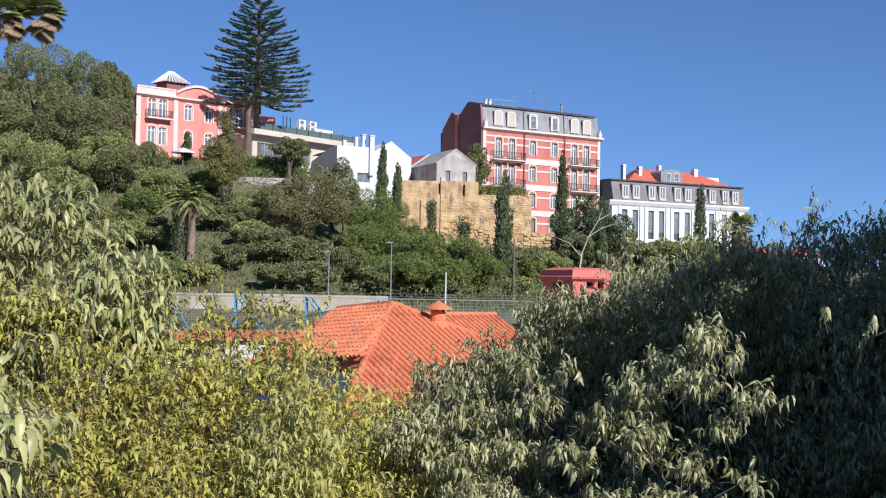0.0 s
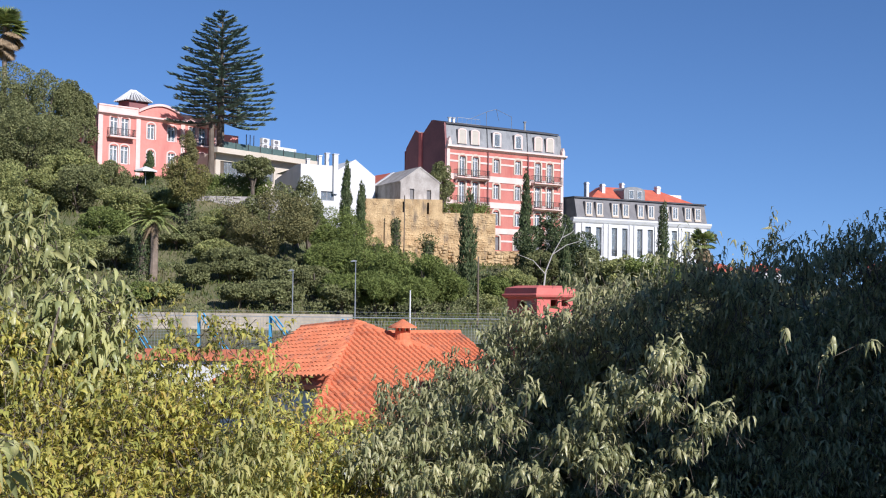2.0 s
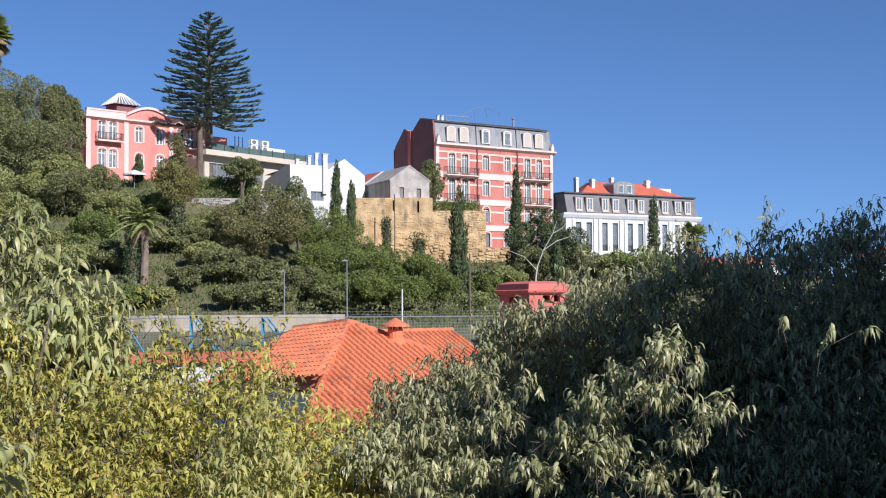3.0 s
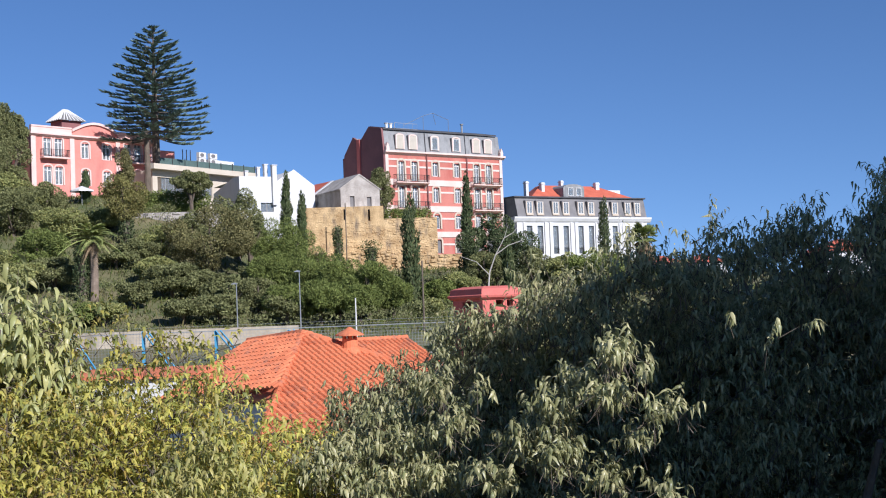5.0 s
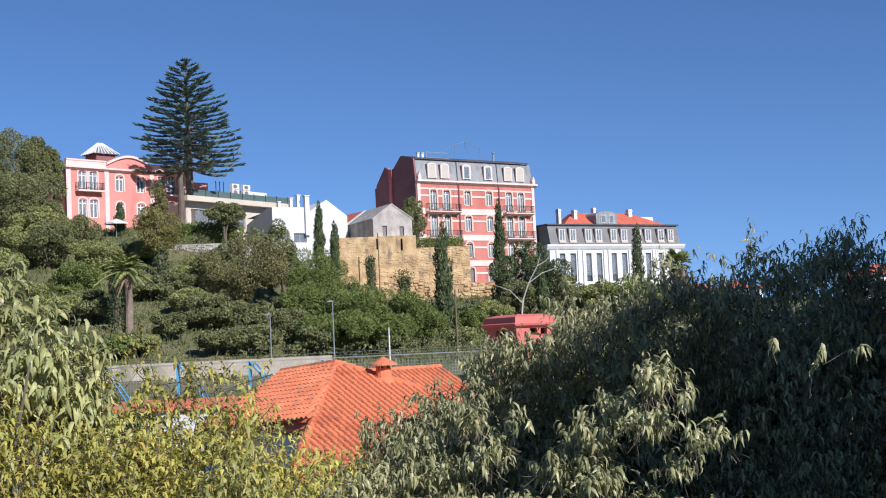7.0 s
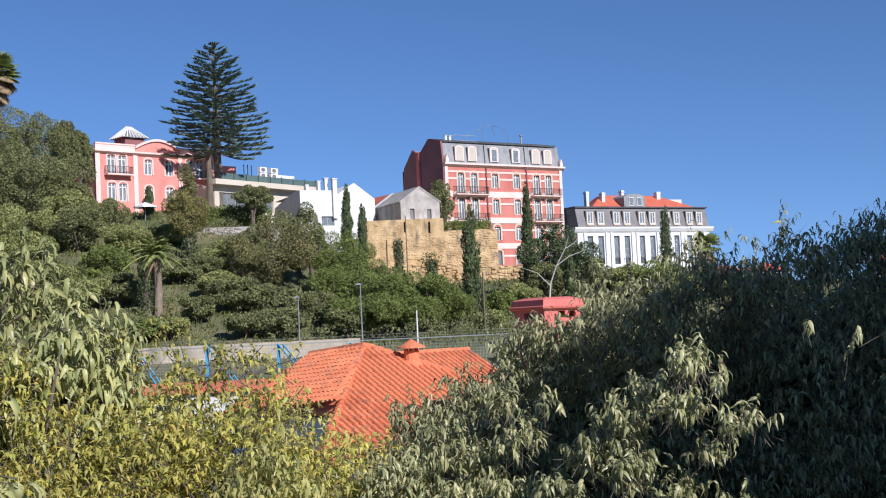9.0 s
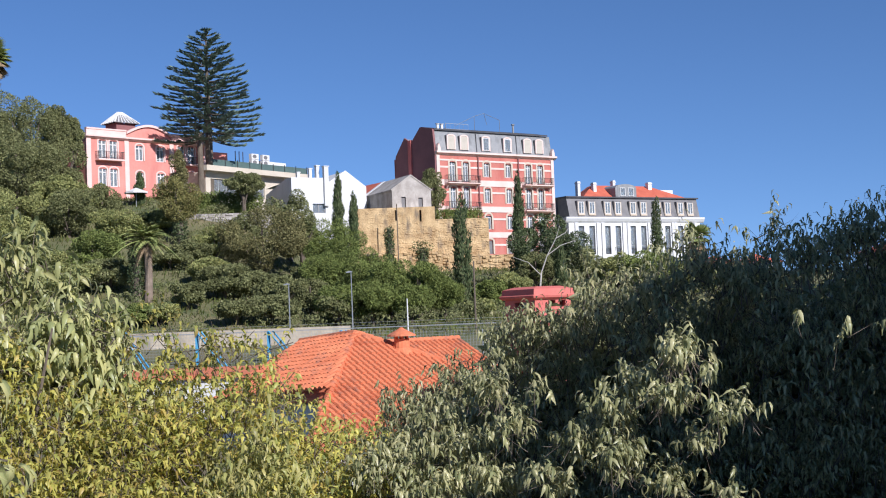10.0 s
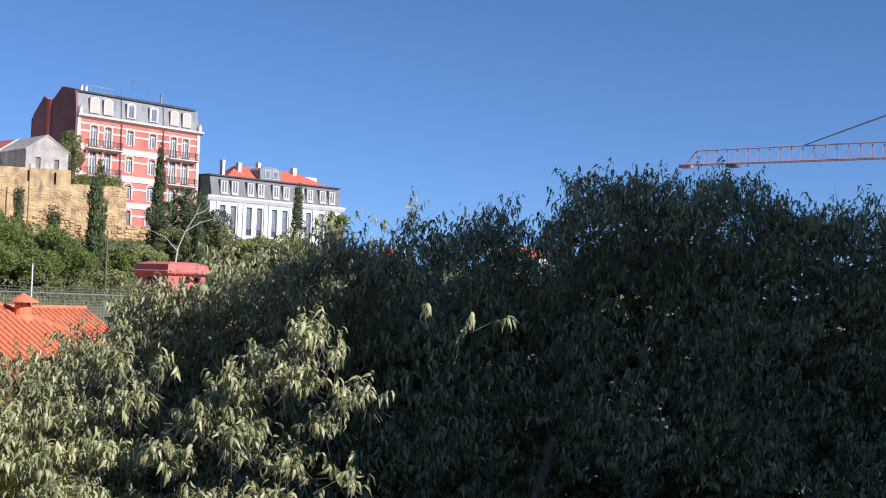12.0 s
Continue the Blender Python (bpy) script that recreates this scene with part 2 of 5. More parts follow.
def swarm(name, base_v, base_f, pos, along, normal, size, mat):
    """One mesh of many small leaves: base shape, with its length along y and its face up z, set at pos, turned and sized."""
    base_v = np.array(base_v, float)
    along = along / np.linalg.norm(along, axis=1, keepdims=True)
    side = np.cross(along, normal)
    side /= np.linalg.norm(side, axis=1, keepdims=True) + 1e-9
    up = np.cross(side, along)
    n, k = len(pos), len(base_v)
    co = pos[:, None, :] + size[:, None, None] * (base_v[None, :, 0:1] * side[:, None, :] + base_v[None, :, 1:2] * along[:, None, :] + base_v[None, :, 2:3] * up[:, None, :])
    counts = np.array([len(f) for f in base_f])
    flat = np.concatenate([np.array(f) for f in base_f])
    idx = (np.arange(n)[:, None] * k + flat[None, :]).ravel()
    totals = np.tile(counts, n)
    starts = np.concatenate(([0], np.cumsum(totals)[:-1]))
    me = bpy.data.meshes.new(name)
    me.vertices.add(n * k)
    me.vertices.foreach_set("co", co.astype(np.float32).ravel())
    me.loops.add(len(idx))
    me.loops.foreach_set("vertex_index", idx.astype(np.int32))
    me.polygons.add(len(totals))
    me.polygons.foreach_set("loop_start", starts.astype(np.int32))
    me.polygons.foreach_set("loop_total", totals.astype(np.int32))
    me.update(calc_edges=True)
    me.validate()
    me.materials.append(mat)
    return me


LEAF_V = [(0, 0, 0), (-0.11, 0.22, 0.0), (0, 0.25, 0.05), (0.11, 0.22, 0.0), (-0.12, 0.42, -0.24), (0, 0.46, -0.2), (0.12, 0.42, -0.24), (0.03, 0.5, -0.8)]
LEAF_F = [(0, 2, 1), (0, 3, 2), (1, 2, 5, 4), (2, 3, 6, 5), (4, 5, 7), (5, 6, 7)]
MID_V = [(0, 0, 0), (-0.11, 0.34, -0.1), (0, 0.38, -0.05), (0.11, 0.34, -0.1), (0.03, 0.48, -0.72)]
CURL_V = [(0, 0, 0), (-0.15, 0.38, -0.04), (0, 0.43, 0.02), (0.15, 0.38, -0.04), (0.02, 0.6, -0.55)]
MID_F = [(0, 2, 1), (0, 3, 2), (1, 2, 4), (2, 3, 4)]
CARD_V = [(0, 0, 0), (-0.3, 0.5, 0.09), (0, 1, -0.08), (0.3, 0.5, 0.09)]
CARD_F = [(0, 3, 2), (0, 2, 1)]
BLADE_V = [(0, 0, 0), (-0.055, 0.4, 0.0), (0, 1, -0.12), (0.055, 0.4, 0.0)]


def rand_dirs(rng, n):
    d = rng.normal(size=(n, 3))
    return d / np.linalg.norm(d, axis=1, keepdims=True)


def blob_points(rng, blobs, n, inner=0.78):
    """Points and outward directions in the outer shells of a heap of ellipsoids, with none deep inside another."""
    blobs = np.array(blobs, float)
    area = (blobs[:, 3] * blobs[:, 5] + blobs[:, 3] * blobs[:, 4])
    which = rng.choice(len(blobs), size=n, p=area / area.sum())
    d = rand_dirs(rng, n)
    r = inner + (1.06 - inner) * rng.random(n) ** 0.6
    b = blobs[which]
    pos = b[:, :3] + d * b[:, 3:6] * r[:, None]
    keep = np.ones(n, bool)
    for q in blobs:
        keep &= (((pos - q[:3]) / q[3:6]) ** 2).sum(1) > (inner * 0.75) ** 2
    out = d / b[:, 3:6]
    out /= np.linalg.norm(out, axis=1, keepdims=True)
    return pos[keep], out[keep]


def heap(rng, cx, cy, cz, rx, ry, rz, n=14, lump=0.42):
    """Many small lumps that make up one uneven crown."""
    blobs = []
    for _ in range(n):
        d = rand_dirs(rng, 1)[0]
        s = lump * rng.uniform(0.65, 1.15)
        r = rng.uniform(0.5, 0.88)
        blobs.append((cx + d[0] * rx * r, cy + d[1] * ry * r, cz + d[2] * rz * r, rx * s, ry * s, rz * s * 1.05))
    return blobs


def crown_mesh(seed, blobs, n, size, mat, droop=0.0, upright=0.0, inner=0.8, v=CARD_V):
    rng = np.random.default_rng(seed)
    pos, out = blob_points(rng, blobs, n, inner)
    k = len(pos)
    along = out * 0.7 + rand_dirs(rng, k) * 0.9
    along[:, 2] += upright - droop
    normal = out * 1.1 + rand_dirs(rng, k) * 0.75 + np.array((0, 0, 0.35))
    return swarm("crown", v, CARD_F, pos, along, normal, size * rng.uniform(0.6, 1.3, k), mat)


def tree(name, x, y, z, height, rx, crown_base, mat, seed, label, category="tree", n=4200, size=0.42, lumps=16, lump=0.42, ry=None, bark=None, lean=0.0, group="", trunk_r=None, limbs=5, spread=0.6, v=CARD_V):
    """A broadleaf or pine tree: tapered trunk, limbs up into the crown, crown of many leaf sprays. z: foot."""
    rng = np.random.default_rng(seed + 900)
    t = thing(name, pose(x, y, z), label, category, group)
    ry = ry or rx
    cz, rz = (crown_base + height) / 2, (height - crown_base) / 2
    r = trunk_r or 0.03 * height + 0.05
    s = Shape().tube([(0, 0, -0.6), (lean * 0.3, 0.1, crown_base * 0.5), (lean, 0, crown_base + rz * 0.3), (lean * 1.1, 0, cz + rz * 0.4)], [r * 1.25, r, r * 0.75, r * 0.25])
    part("trunk", s, bark or M_BARK, t)
    for k in range(limbs):
        a = 2 * math.pi * k / limbs + rng.uniform(0, 1)
        e = (lean + rx * spread * math.cos(a), ry * spread * math.sin(a), cz + rz * rng.uniform(-0.3, 0.4))
        st = crown_base * rng.uniform(0.6, 0.95)
        part("limb", Shape().tube([(lean * 0.6, 0, st), (lean * 0.6 + e[0] * 0.4, e[1] * 0.45, st * 0.5 + e[2] * 0.5), e], [r * 0.5, r * 0.35, r * 0.12], 6), bark or M_BARK, t)
    blobs = heap(rng, lean, 0, cz, rx, ry, rz, lumps, lump)
    part("crown", crown_mesh(seed, blobs, n, size, mat, v=v), mat, t)
    return t


def cypress(x, y, z, height, r, seed, label="tall narrow dark green cypress tree on the hillside"):
    t = thing("cypress", pose(x, y, z), label, "tree", "hillside cypresses")
    part("trunk", Shape().tube([(0, 0, -0.5), (0, 0, height * 0.5), (0, 0, height * 0.9)], [0.22, 0.14, 0.03]), M_BARK, t)
    rng = np.random.default_rng(seed)
    blobs = []
    for k in range(16):
        f = (k + 0.5) / 16
        w = 0.72 * r * math.sin(math.pi * (0.16 + 0.8 * f)) ** 0.7
        blobs.append((rng.uniform(-0.2, 0.2) * r, rng.uniform(-0.2, 0.2) * r, height * (0.1 + 0.87 * f), w, w, height * 0.075))
    part("crown", crown_mesh(seed, blobs, 5200, 0.34, F_CYPRESS, upright=2.4, inner=0.6, v=[(0, 0, 0), (-0.15, 0.45, 0.04), (0, 1, -0.03), (0.15, 0.45, 0.04)]), F_CYPRESS, t)
    return t


def arch_points(w, spring, rise, n=8):
    """The outline of an arched opening, from its left foot over the top to its right foot."""
    pts = [(-w / 2, 0.0)]
    for k in range(n + 1):
        a = math.pi * (1 - k / n)
        pts.append((w / 2 * math.cos(a), spring + rise * math.sin(a)))
    return pts + [(w / 2, 0.0)]


def surround(w, h, rise, band, proud=0.07):
    """A moulded frame round an opening, its foot at z 0, standing proud of the wall's face at y 0."""
    s = Shape()
    inner, outer = arch_points(w, h - rise, rise), arch_points(w + 2 * band, h - rise, rise + band)
    for (a, b), (c, d) in zip(zip(inner, inner[1:]), zip(outer, outer[1:])):
        s.face((a[0], -proud, a[1]), (b[0], -proud, b[1]), (d[0], -proud, d[1]), (c[0], -proud, c[1]))
        s.face((c[0], -proud, c[1]), (d[0], -proud, d[1]), (d[0], 0.02, d[1]), (c[0], 0.02, c[1]))
        s.face((a[0], -proud, a[1]), (b[0], -proud, b[1]), (b[0], 0.1, b[1]), (a[0], 0.1, a[1]))
    return s


WINDOWS = {}


def window(parent, u, z, w, h, y=0.18, leaves=2, transom=0.72, blind=0.0, frame_mat=None, bar=0.075):
    """A casement: frame with mullions and transom, one pane of glass, and a drawn blind or curtain behind it if any. u, z: the middle of its foot."""
    key = (round(w, 2), round(h, 2), leaves, transom, frame_mat.name if frame_mat else "")
    if key not in WINDOWS:
        s, b = Shape(), bar
        s.box(-w / 2, -w / 2 + b, 0, 0.07, 0, h).box(w / 2 - b, w / 2, 0, 0.07, 0, h).box(-w / 2 + b, w / 2 - b, 0, 0.07, 0, b).box(-w / 2 + b, w / 2 - b, 0, 0.07, h - b, h)
        for k in range(1, leaves):
            c = -w / 2 + w * k / leaves
            s.box(c - b * 0.75, c + b * 0.75, -0.01, 0.065, b, h - b)
        if transom:
            s.box(-w / 2 + b, w / 2 - b, 0.003, 0.06, h * transom - b / 2, h * transom + b / 2)
        WINDOWS[key] = (s.mesh("window", frame_mat or M_FRAME), Shape().box(-w / 2 + b * 0.5, w / 2 - b * 0.5, 0.03, 0.045, b * 0.5, h - b * 0.5).mesh("pane", M_GLASS))
    f, g = WINDOWS[key]
    win = part("window", f, None, parent, at=pose(u, y, z))
    part("pane", g, None, win)
    if blind:
        part("curtain", Shape().box(-w / 2 + 0.05, w / 2 - 0.05, 0.12, 0.14, h * (1 - blind), h - 0.05), M_BLIND, win)
    return win


def wall_front(s, x0, x1, z0, z1, ops, depth=0.3, y=0.0):
    """A wall face at y with openings (u0, u1, w0, w1) cut through it, and their reveals."""
    us = sorted({x0, x1, *[o[0] for o in ops], *[o[1] for o in ops]})
    ws = sorted({z0, z1, *[o[2] for o in ops], *[o[3] for o in ops]})
    for a, b in zip(us, us[1:]):
        for c, d in zip(ws, ws[1:]):
            mu, mw = (a + b) / 2, (c + d) / 2
            if mu < x0 or mu > x1 or mw < z0 or mw > z1:
                continue
            if not any(o[0] < mu < o[1] and o[2] < mw < o[3] for o in ops):
                s.face((a, y, c), (b, y, c), (b, y, d), (a, y, d))
    for a, b, c, d in ops:
        s.face((a, y, c), (a, y, d), (a, y + depth, d), (a, y + depth, c)).face((b, y, c), (b, y + depth, c), (b, y + depth, d), (b, y, d))
        s.face((a, y, c), (a, y + depth, c), (b, y + depth, c), (b, y, c)).face((a, y, d), (b, y, d), (b, y + depth, d), (a, y + depth, d))
    return s


def railing(parent, x0, x1, y0, z, h=1.0, gap=0.13, mat=None, sides=True, deep=0.8):
    """An iron rail along x at y0 with uprights; sides run back to the wall."""
    s = Shape()
    s.box(x0, x1, y0 - 0.025, y0 + 0.025, z + h - 0.05, z + h).box(x0, x1, y0 - 0.02, y0 + 0.02, z + 0.08, z + 0.12)
    n = max(2, int((x1 - x0) / gap))
    for k in range(n + 1):
        x = x0 + (x1 - x0) * k / n
        r = 0.03 if k % 8 == 0 else 0.011
        s.box(x - r, x + r, y0 - r, y0 + r, z, z + h - 0.02)
    if sides:
        for x in (x0, x1):
            s.box(x - 0.02, x + 0.02, y0, y0 + deep, z + h - 0.05, z + h)
            for k in range(1, 6):
                s.box(x - 0.011, x + 0.011, y0 + deep * k / 6 - 0.011, y0 + deep * k / 6 + 0.011, z, z + h)
    return part("railing", s, mat or M_IRON, parent)

# ---------- ground ----------


def lerp_table(x, xs, vs):
    return float(np.interp(x, xs, vs))


def ground_z(x, y):
    low = lerp_table(y, (-400, 0, 25, 45, 75, 85, 100), (0, 2.5, 4.0, 5.8, 8.6, 9.3, 10.3))
    top = lerp_table(x, (-140, -80, -48, -24, -12, -6, 6, 20, 45, 100, 200), (44, 38, 28.5, 26.5, 20.0, 16.9, 17.0, 16.6, 15.0, 12, 9))
    f = min(1, max(0, (y - 98) / 66))
    f = f * f * (3 - 2 * f) * 0.6 + f * 0.4
    z = low if y <= 98 else 10.3 + (top - 10.3) * f
    if y > 170:
        z += max(0, min(1, (-x - 48) / 25)) * min(1, (y - 170) / 40) * 8
    if y > 235:
        z = z + (-6 - z) * min(1, (y - 235) / 220)
    if abs(x) > 160:
        z = z + (-4 - z) * min(1, (abs(x) - 160) / 300)
    rough = 0.35 if 100 < y < 235 else 0.08
    return z + rough * noise.noise((x * 0.13, y * 0.13, 0.3)) * 2


xs = [-4000, -1500, -600, -350, -220] + [-160 + 3.2 * k for k in range(101)] + [220, 350, 600, 1500, 4000]
ys = [-3000, -800, -200, -60, -20] + [3.0 * k for k in range(88)] + [275, 300, 340, 400, 500, 800, 1600, 4000]
s = Shape()
s.v = [(x, y, ground_z(x, y)) for y in ys for x in xs]
nx = len(xs)
s.f = [(j * nx + i, j * nx + i + 1, (j + 1) * nx + i + 1, (j + 1) * nx + i) for j in range(len(ys) - 1) for i in range(nx - 1)]
ground = new("ground", s.mesh("ground", M_GROUND))
tagged(ground, "hillside of dry grass and bare soil", "ground", kind="structure")

# unseen flats behind the garden, corner and eave set to shade the near tree
tower = thing("apartment_block", pose(11.25, -6, 2.0), "unseen apartment block, shaped to shade the near tree", "building", kind="structure")
plan = [(0, 0), (18.5, 23.6), (27.0, 15.1), (8.4, -8.5)]
part("wall", Shape().prism(plan, "z", 0, 21.0), M_TOWER, tower)
part("roof", Shape().prism(plan, "z", 21.0, 21.4), M_CONC, tower)

# unseen block added under the camera to keep ground bounce off the near trees
under_block = thing("bounce_block", pose(0, 0, 2.2), "unseen block added below the camera to stop bounced light", "house", kind="structure")
part("wall", Shape().box(-9, 12, -13, 0.9, 0, 8.1), M_TOWER, under_block)
part("block_top", Shape().box(-9.1, 12.1, -13.1, 1.0, 8.1, 8.3), M_CONC, under_block)

# ---------- red building on the hill ----------
red = thing("apartment_building", pose(1.23, 173, 19.0, 0, 0, 35.5), "five-storey salmon red building with pale bands and a mansard roof", "building")
W, ZC = 20.15, 14.2
cols_pair, cols_one, pipes = (2.55, 4.75, 15.6, 17.75), (8.3, 12.05), (6.75, 13.75)
rows = ((11.0, 2.0, 0.28, 1.0), (7.45, 2.1, 0.28, 1.0), (3.9, 2.05, 0.5, 1.05), (0.55, 1.95, 0.25, 1.2))
s, ops, wins = Shape(), [], []
for r, (z, h, rise, w) in enumerate(rows):
    for c in cols_pair + cols_one:
        tall = 0.75 if (c in cols_pair and r < 3) else 0
        ops.append((c - w / 2, c + w / 2, z - tall, z + h - rise * 0.45))
        wins.append((c, z - tall, w, h + tall, rise, r))
wall_front(s, 0, W, -4, ZC, ops)
s.face((W, 0, -4), (W, 10, -4), (W, 10, ZC), (W, 0, ZC)).face((0, 10, -4), (W, 10, -4), (W, 10, ZC), (0, 10, ZC))
s.face((0, 0, ZC), (W, 0, ZC), (W, 10, ZC), (0, 10, ZC))
part("wall", s, M_RED, red)
side = [(0.0, -4), (9.5, -4), (9.5, 11.0), (9.2, 14.5), (7.0, 16.8), (6.1, 16.3), (5.6, 15.8), (3.2, 17.8), (0.35, 17.2), (0.0, ZC)]
# the side's shade is put into its base colour, darker than the front
part("side_wall", Shape().prism(side, "x", -0.3, -0.004), M_MAROON, red, "windowless maroon side wall, darkened as if in shade")
part("chimney", Shape().box(-0.5, 0.3, 5.2, 5.9, 10.5, 16.3), M_HUT, red, "red flue up the side wall")
mans = [(0.05, ZC + 0.1), (0.45, 17.05), (3.2, 17.6), (5.6, 15.6), (5.6, ZC + 0.1)]
part("rear_roof", Shape().prism([(5.6, ZC + 0.1), (5.6, 15.6), (7.0, 16.65), (9.1, 14.4), (9.4, ZC + 0.1)], "x", 0.0, W - 0.1), M_ZINC, red)
part("mansard_roof", Shape().prism(mans, "x", 0.0, W - 0.1), M_ZINC, red, "grey zinc mansard roof")
part("roof", Shape().prism([(0.2, 17.06), (0.2, 17.26), (3.2, 17.85), (5.6, 15.85), (5.6, 15.62), (3.2, 17.62)], "x", -0.05, W - 0.6), M_DARK, red, "dark flat roof cap")
part("cornice", Shape().prism([(-0.5, ZC + 0.02), (-0.5, ZC - 0.2), (-0.22, ZC - 0.32), (0, ZC - 0.5), (0.04, ZC - 0.5), (0.04, ZC + 0.02)], "x", -0.25, W + 0.45), M_CREAM, red)
for z0, z1, proud in ((13.0, 13.22, 0.06), (12.05, 12.3, 0.06), (9.7, 10.5, 0.09), (8.72, 8.95, 0.06), (6.2, 6.98, 0.09), (5.15, 5.4, 0.06), (2.75, 3.5, 0.1), (1.65, 1.9, 0.06)):
    edges = [-0.05, W + 0.05]
    cuts = sorted((c - w / 2 - 0.26, c + w / 2 + 0.26) for c, z, w, h, rise, r in wins if z < z1 and z + h > z0)
    a = edges[0]
    for c0, c1 in cuts + [(edges[1], edges[1])]:
        if c0 - a > 0.1:
            part("band", Shape().box(a, c0, -proud, 0.0, z0, z1), M_CREAM, red, "pale pink string course")
        a = c1
for x in (-0.1, W - 0.45):
    part("quoin", Shape().box(x, x + 0.5, -0.14, 0.0, -4, ZC - 0.5), M_CREAM, red)
    part("finial", Shape().prism([(x, ZC), (x + 0.5, ZC), (x + 0.5, ZC + 0.5), (x + 0.25, ZC + 1.1), (x, ZC + 0.5)], "y", -0.45, 0.0), M_CREAM, red)
for x in pipes:
    part("downpipe", Shape().tube([(x, -0.22, -3), (x, -0.22, ZC - 0.4)], 0.075, 6), M_MAROON, red)
sur = {}
for c, z, w, h, rise, r in wins:
    if r == 3:
        part("door", Shape().box(c - w / 2, c + w / 2, 0.16, 0.24, z - 0.5, z + h), M_SLATE, red, "dark grey ground floor door")
    else:
        window(red, c, z, w, h, blind=(0.5, 0, 0.7, 0.3)[int(c * 7 + z) % 4], leaves=2, transom=0.78)
    key = (w, h, rise)
    if key not in sur:
        sur[key] = surround(w, h + 0.05, rise, 0.26).mesh("window_surround", M_BEIGE)
    part("window_surround", sur[key], None, red, at=pose(c, 0, z))
for (x0, x1), floors in (((1.1, 6.6), (0, 1)), ((14.3, 19.5), (0, 1)), ((1.1, 6.6), (2,))):
    for r in floors:
        z = rows[r][0] - 0.95
        b = part("balcony", Shape().prism([(0, z), (0, z - 0.35), (-0.3, z - 0.3), (-0.95, z - 0.12), (-0.95, z)], "x", x0, x1), M_CREAM, red)
        railing(b, x0 + 0.05, x1 - 0.05, -0.9, z, 1.0, 0.14, deep=0.85)
        for x in (x0 + 0.3, (x0 + x1) / 2, x1 - 0.3):
            part("bracket", Shape().prism([(0, z - 0.3), (-0.6, z - 0.3), (-0.12, z - 0.8), (0, z - 0.8)], "x", x - 0.1, x + 0.1), M_CREAM, b)
for c in (2.45, 4.6, 8.3, 12.05, 15.6, 17.75):
    pale = c in (2.45, 4.6, 15.6, 17.75)
    d = part("dormer", Shape().prism(arch_points(1.55, 1.85, 0.15), "y", 0.02, 1.6), M_SLATE, red, at=pose(c, -0.05, ZC + 0.35))
    part("dormer_frame", surround(1.05, 1.85, 0.13, 0.2, 0.06), M_CREAM, d)
    if pale:
        part("shutter", Shape().prism(arch_points(1.05, 1.7, 0.13), "y", -0.03, 0.015), M_BLIND, d, "closed pale roller shutter")
    else:
        window(d, 0, 0.05, 1.02, 1.72, y=-0.05, leaves=1, transom=0)
for x in (6.75, 13.75):
    part("downpipe", Shape().tube([(x, 0.0, ZC), (x + 0.15, 0.36, 17.1)], 0.06, 6), M_DARK, red)
part("roof_frame", Shape().tube([(8.2, 2.2, 17.6), (8.2, 2.2, 19.6)], 0.035, 4).tube([(12.6, 2.2, 17.6), (12.6, 2.2, 19.3)], 0.035, 4).tube([(8.2, 2.2, 19.6), (9.9, 2.2, 20.1), (12.6, 2.2, 19.3)], 0.03, 4).tube([(5.2, 2.6, 18.2), (8.2, 2.2, 19.6)], 0.03, 4).tube([(9.9, 2.2, 20.1), (10.6, 2.5, 18.6)], 0.03, 4), M_STEEL, red, "thin steel aerial frame on the roof")
railing(red, 3.0, 6.8, 1.8, 17.5, 0.85, 0.7, M_STEEL, sides=False)
for x in (1.2, 1.9):
    part("roof_vent", Shape().tube([(x, 1.2, 17.3), (x, 1.2, 17.9), (x, 1.2, 18.1)], [0.2, 0.2, 0.32], 8), M_FRAME, red)
for x in (14.5,):
    part("flue", Shape().tube([(x, 1.6, 17.3), (x, 1.6, 18.6)], 0.14, 8).tube([(x, 1.6, 18.6), (x, 1.6, 18.75)], 0.25, 8), M_ZINC, red)

# ---------- white building with slate mansard ----------
white = thing("apartment_building", pose(21.66, 205, 15.0, 0, 0, 30.2), "white building with tall windows, slate mansard and red roof", "building")
W, ZC = 27.0, 11.0
pairs = [(2.45, 4.55), (7.65, 9.75), (12.8, 14.95), (17.9, 20.0), (22.75, 24.85)]
s, ops = Shape(), []
for p in pairs:
    for c in p:
        ops += [(c - 0.55, c + 0.55, 5.1, 9.6), (c - 0.55, c + 0.55, 0.4, 3.9)]
wall_front(s, 0, W, -6, ZC, ops, 0.45)
s.face((0, 0, -6), (0, 13, -6), (0, 13, ZC), (0, 0, ZC)).face((W, 0, -6), (W, 13, -6), (W, 13, ZC), (W, 0, ZC)).face((0, 13, -6), (W, 13, -6), (W, 13, ZC), (0, 13, ZC))
part("wall", s, M_WHITE, white)
for a, b, c, d in ops:
    window(white, (a + b) / 2, c, b - a, d - c, y=0.3, leaves=1, transom=0.3, frame_mat=M_ZINC, blind=(0, 0.6, 0, 0.4, 0.5)[int(a * 3) % 5])
    if c > 4:
        railing(white, a + 0.02, b - 0.02, 0.12, c, 1.0, 0.13, sides=False)
for p in pairs:
    for c in (p[0] - 1.05, p[1] + 1.05):
        part("pilaster", Shape().box(c - 0.28, c + 0.28, -0.22, 0.0, -6, ZC - 0.9), M_WHITE, white)
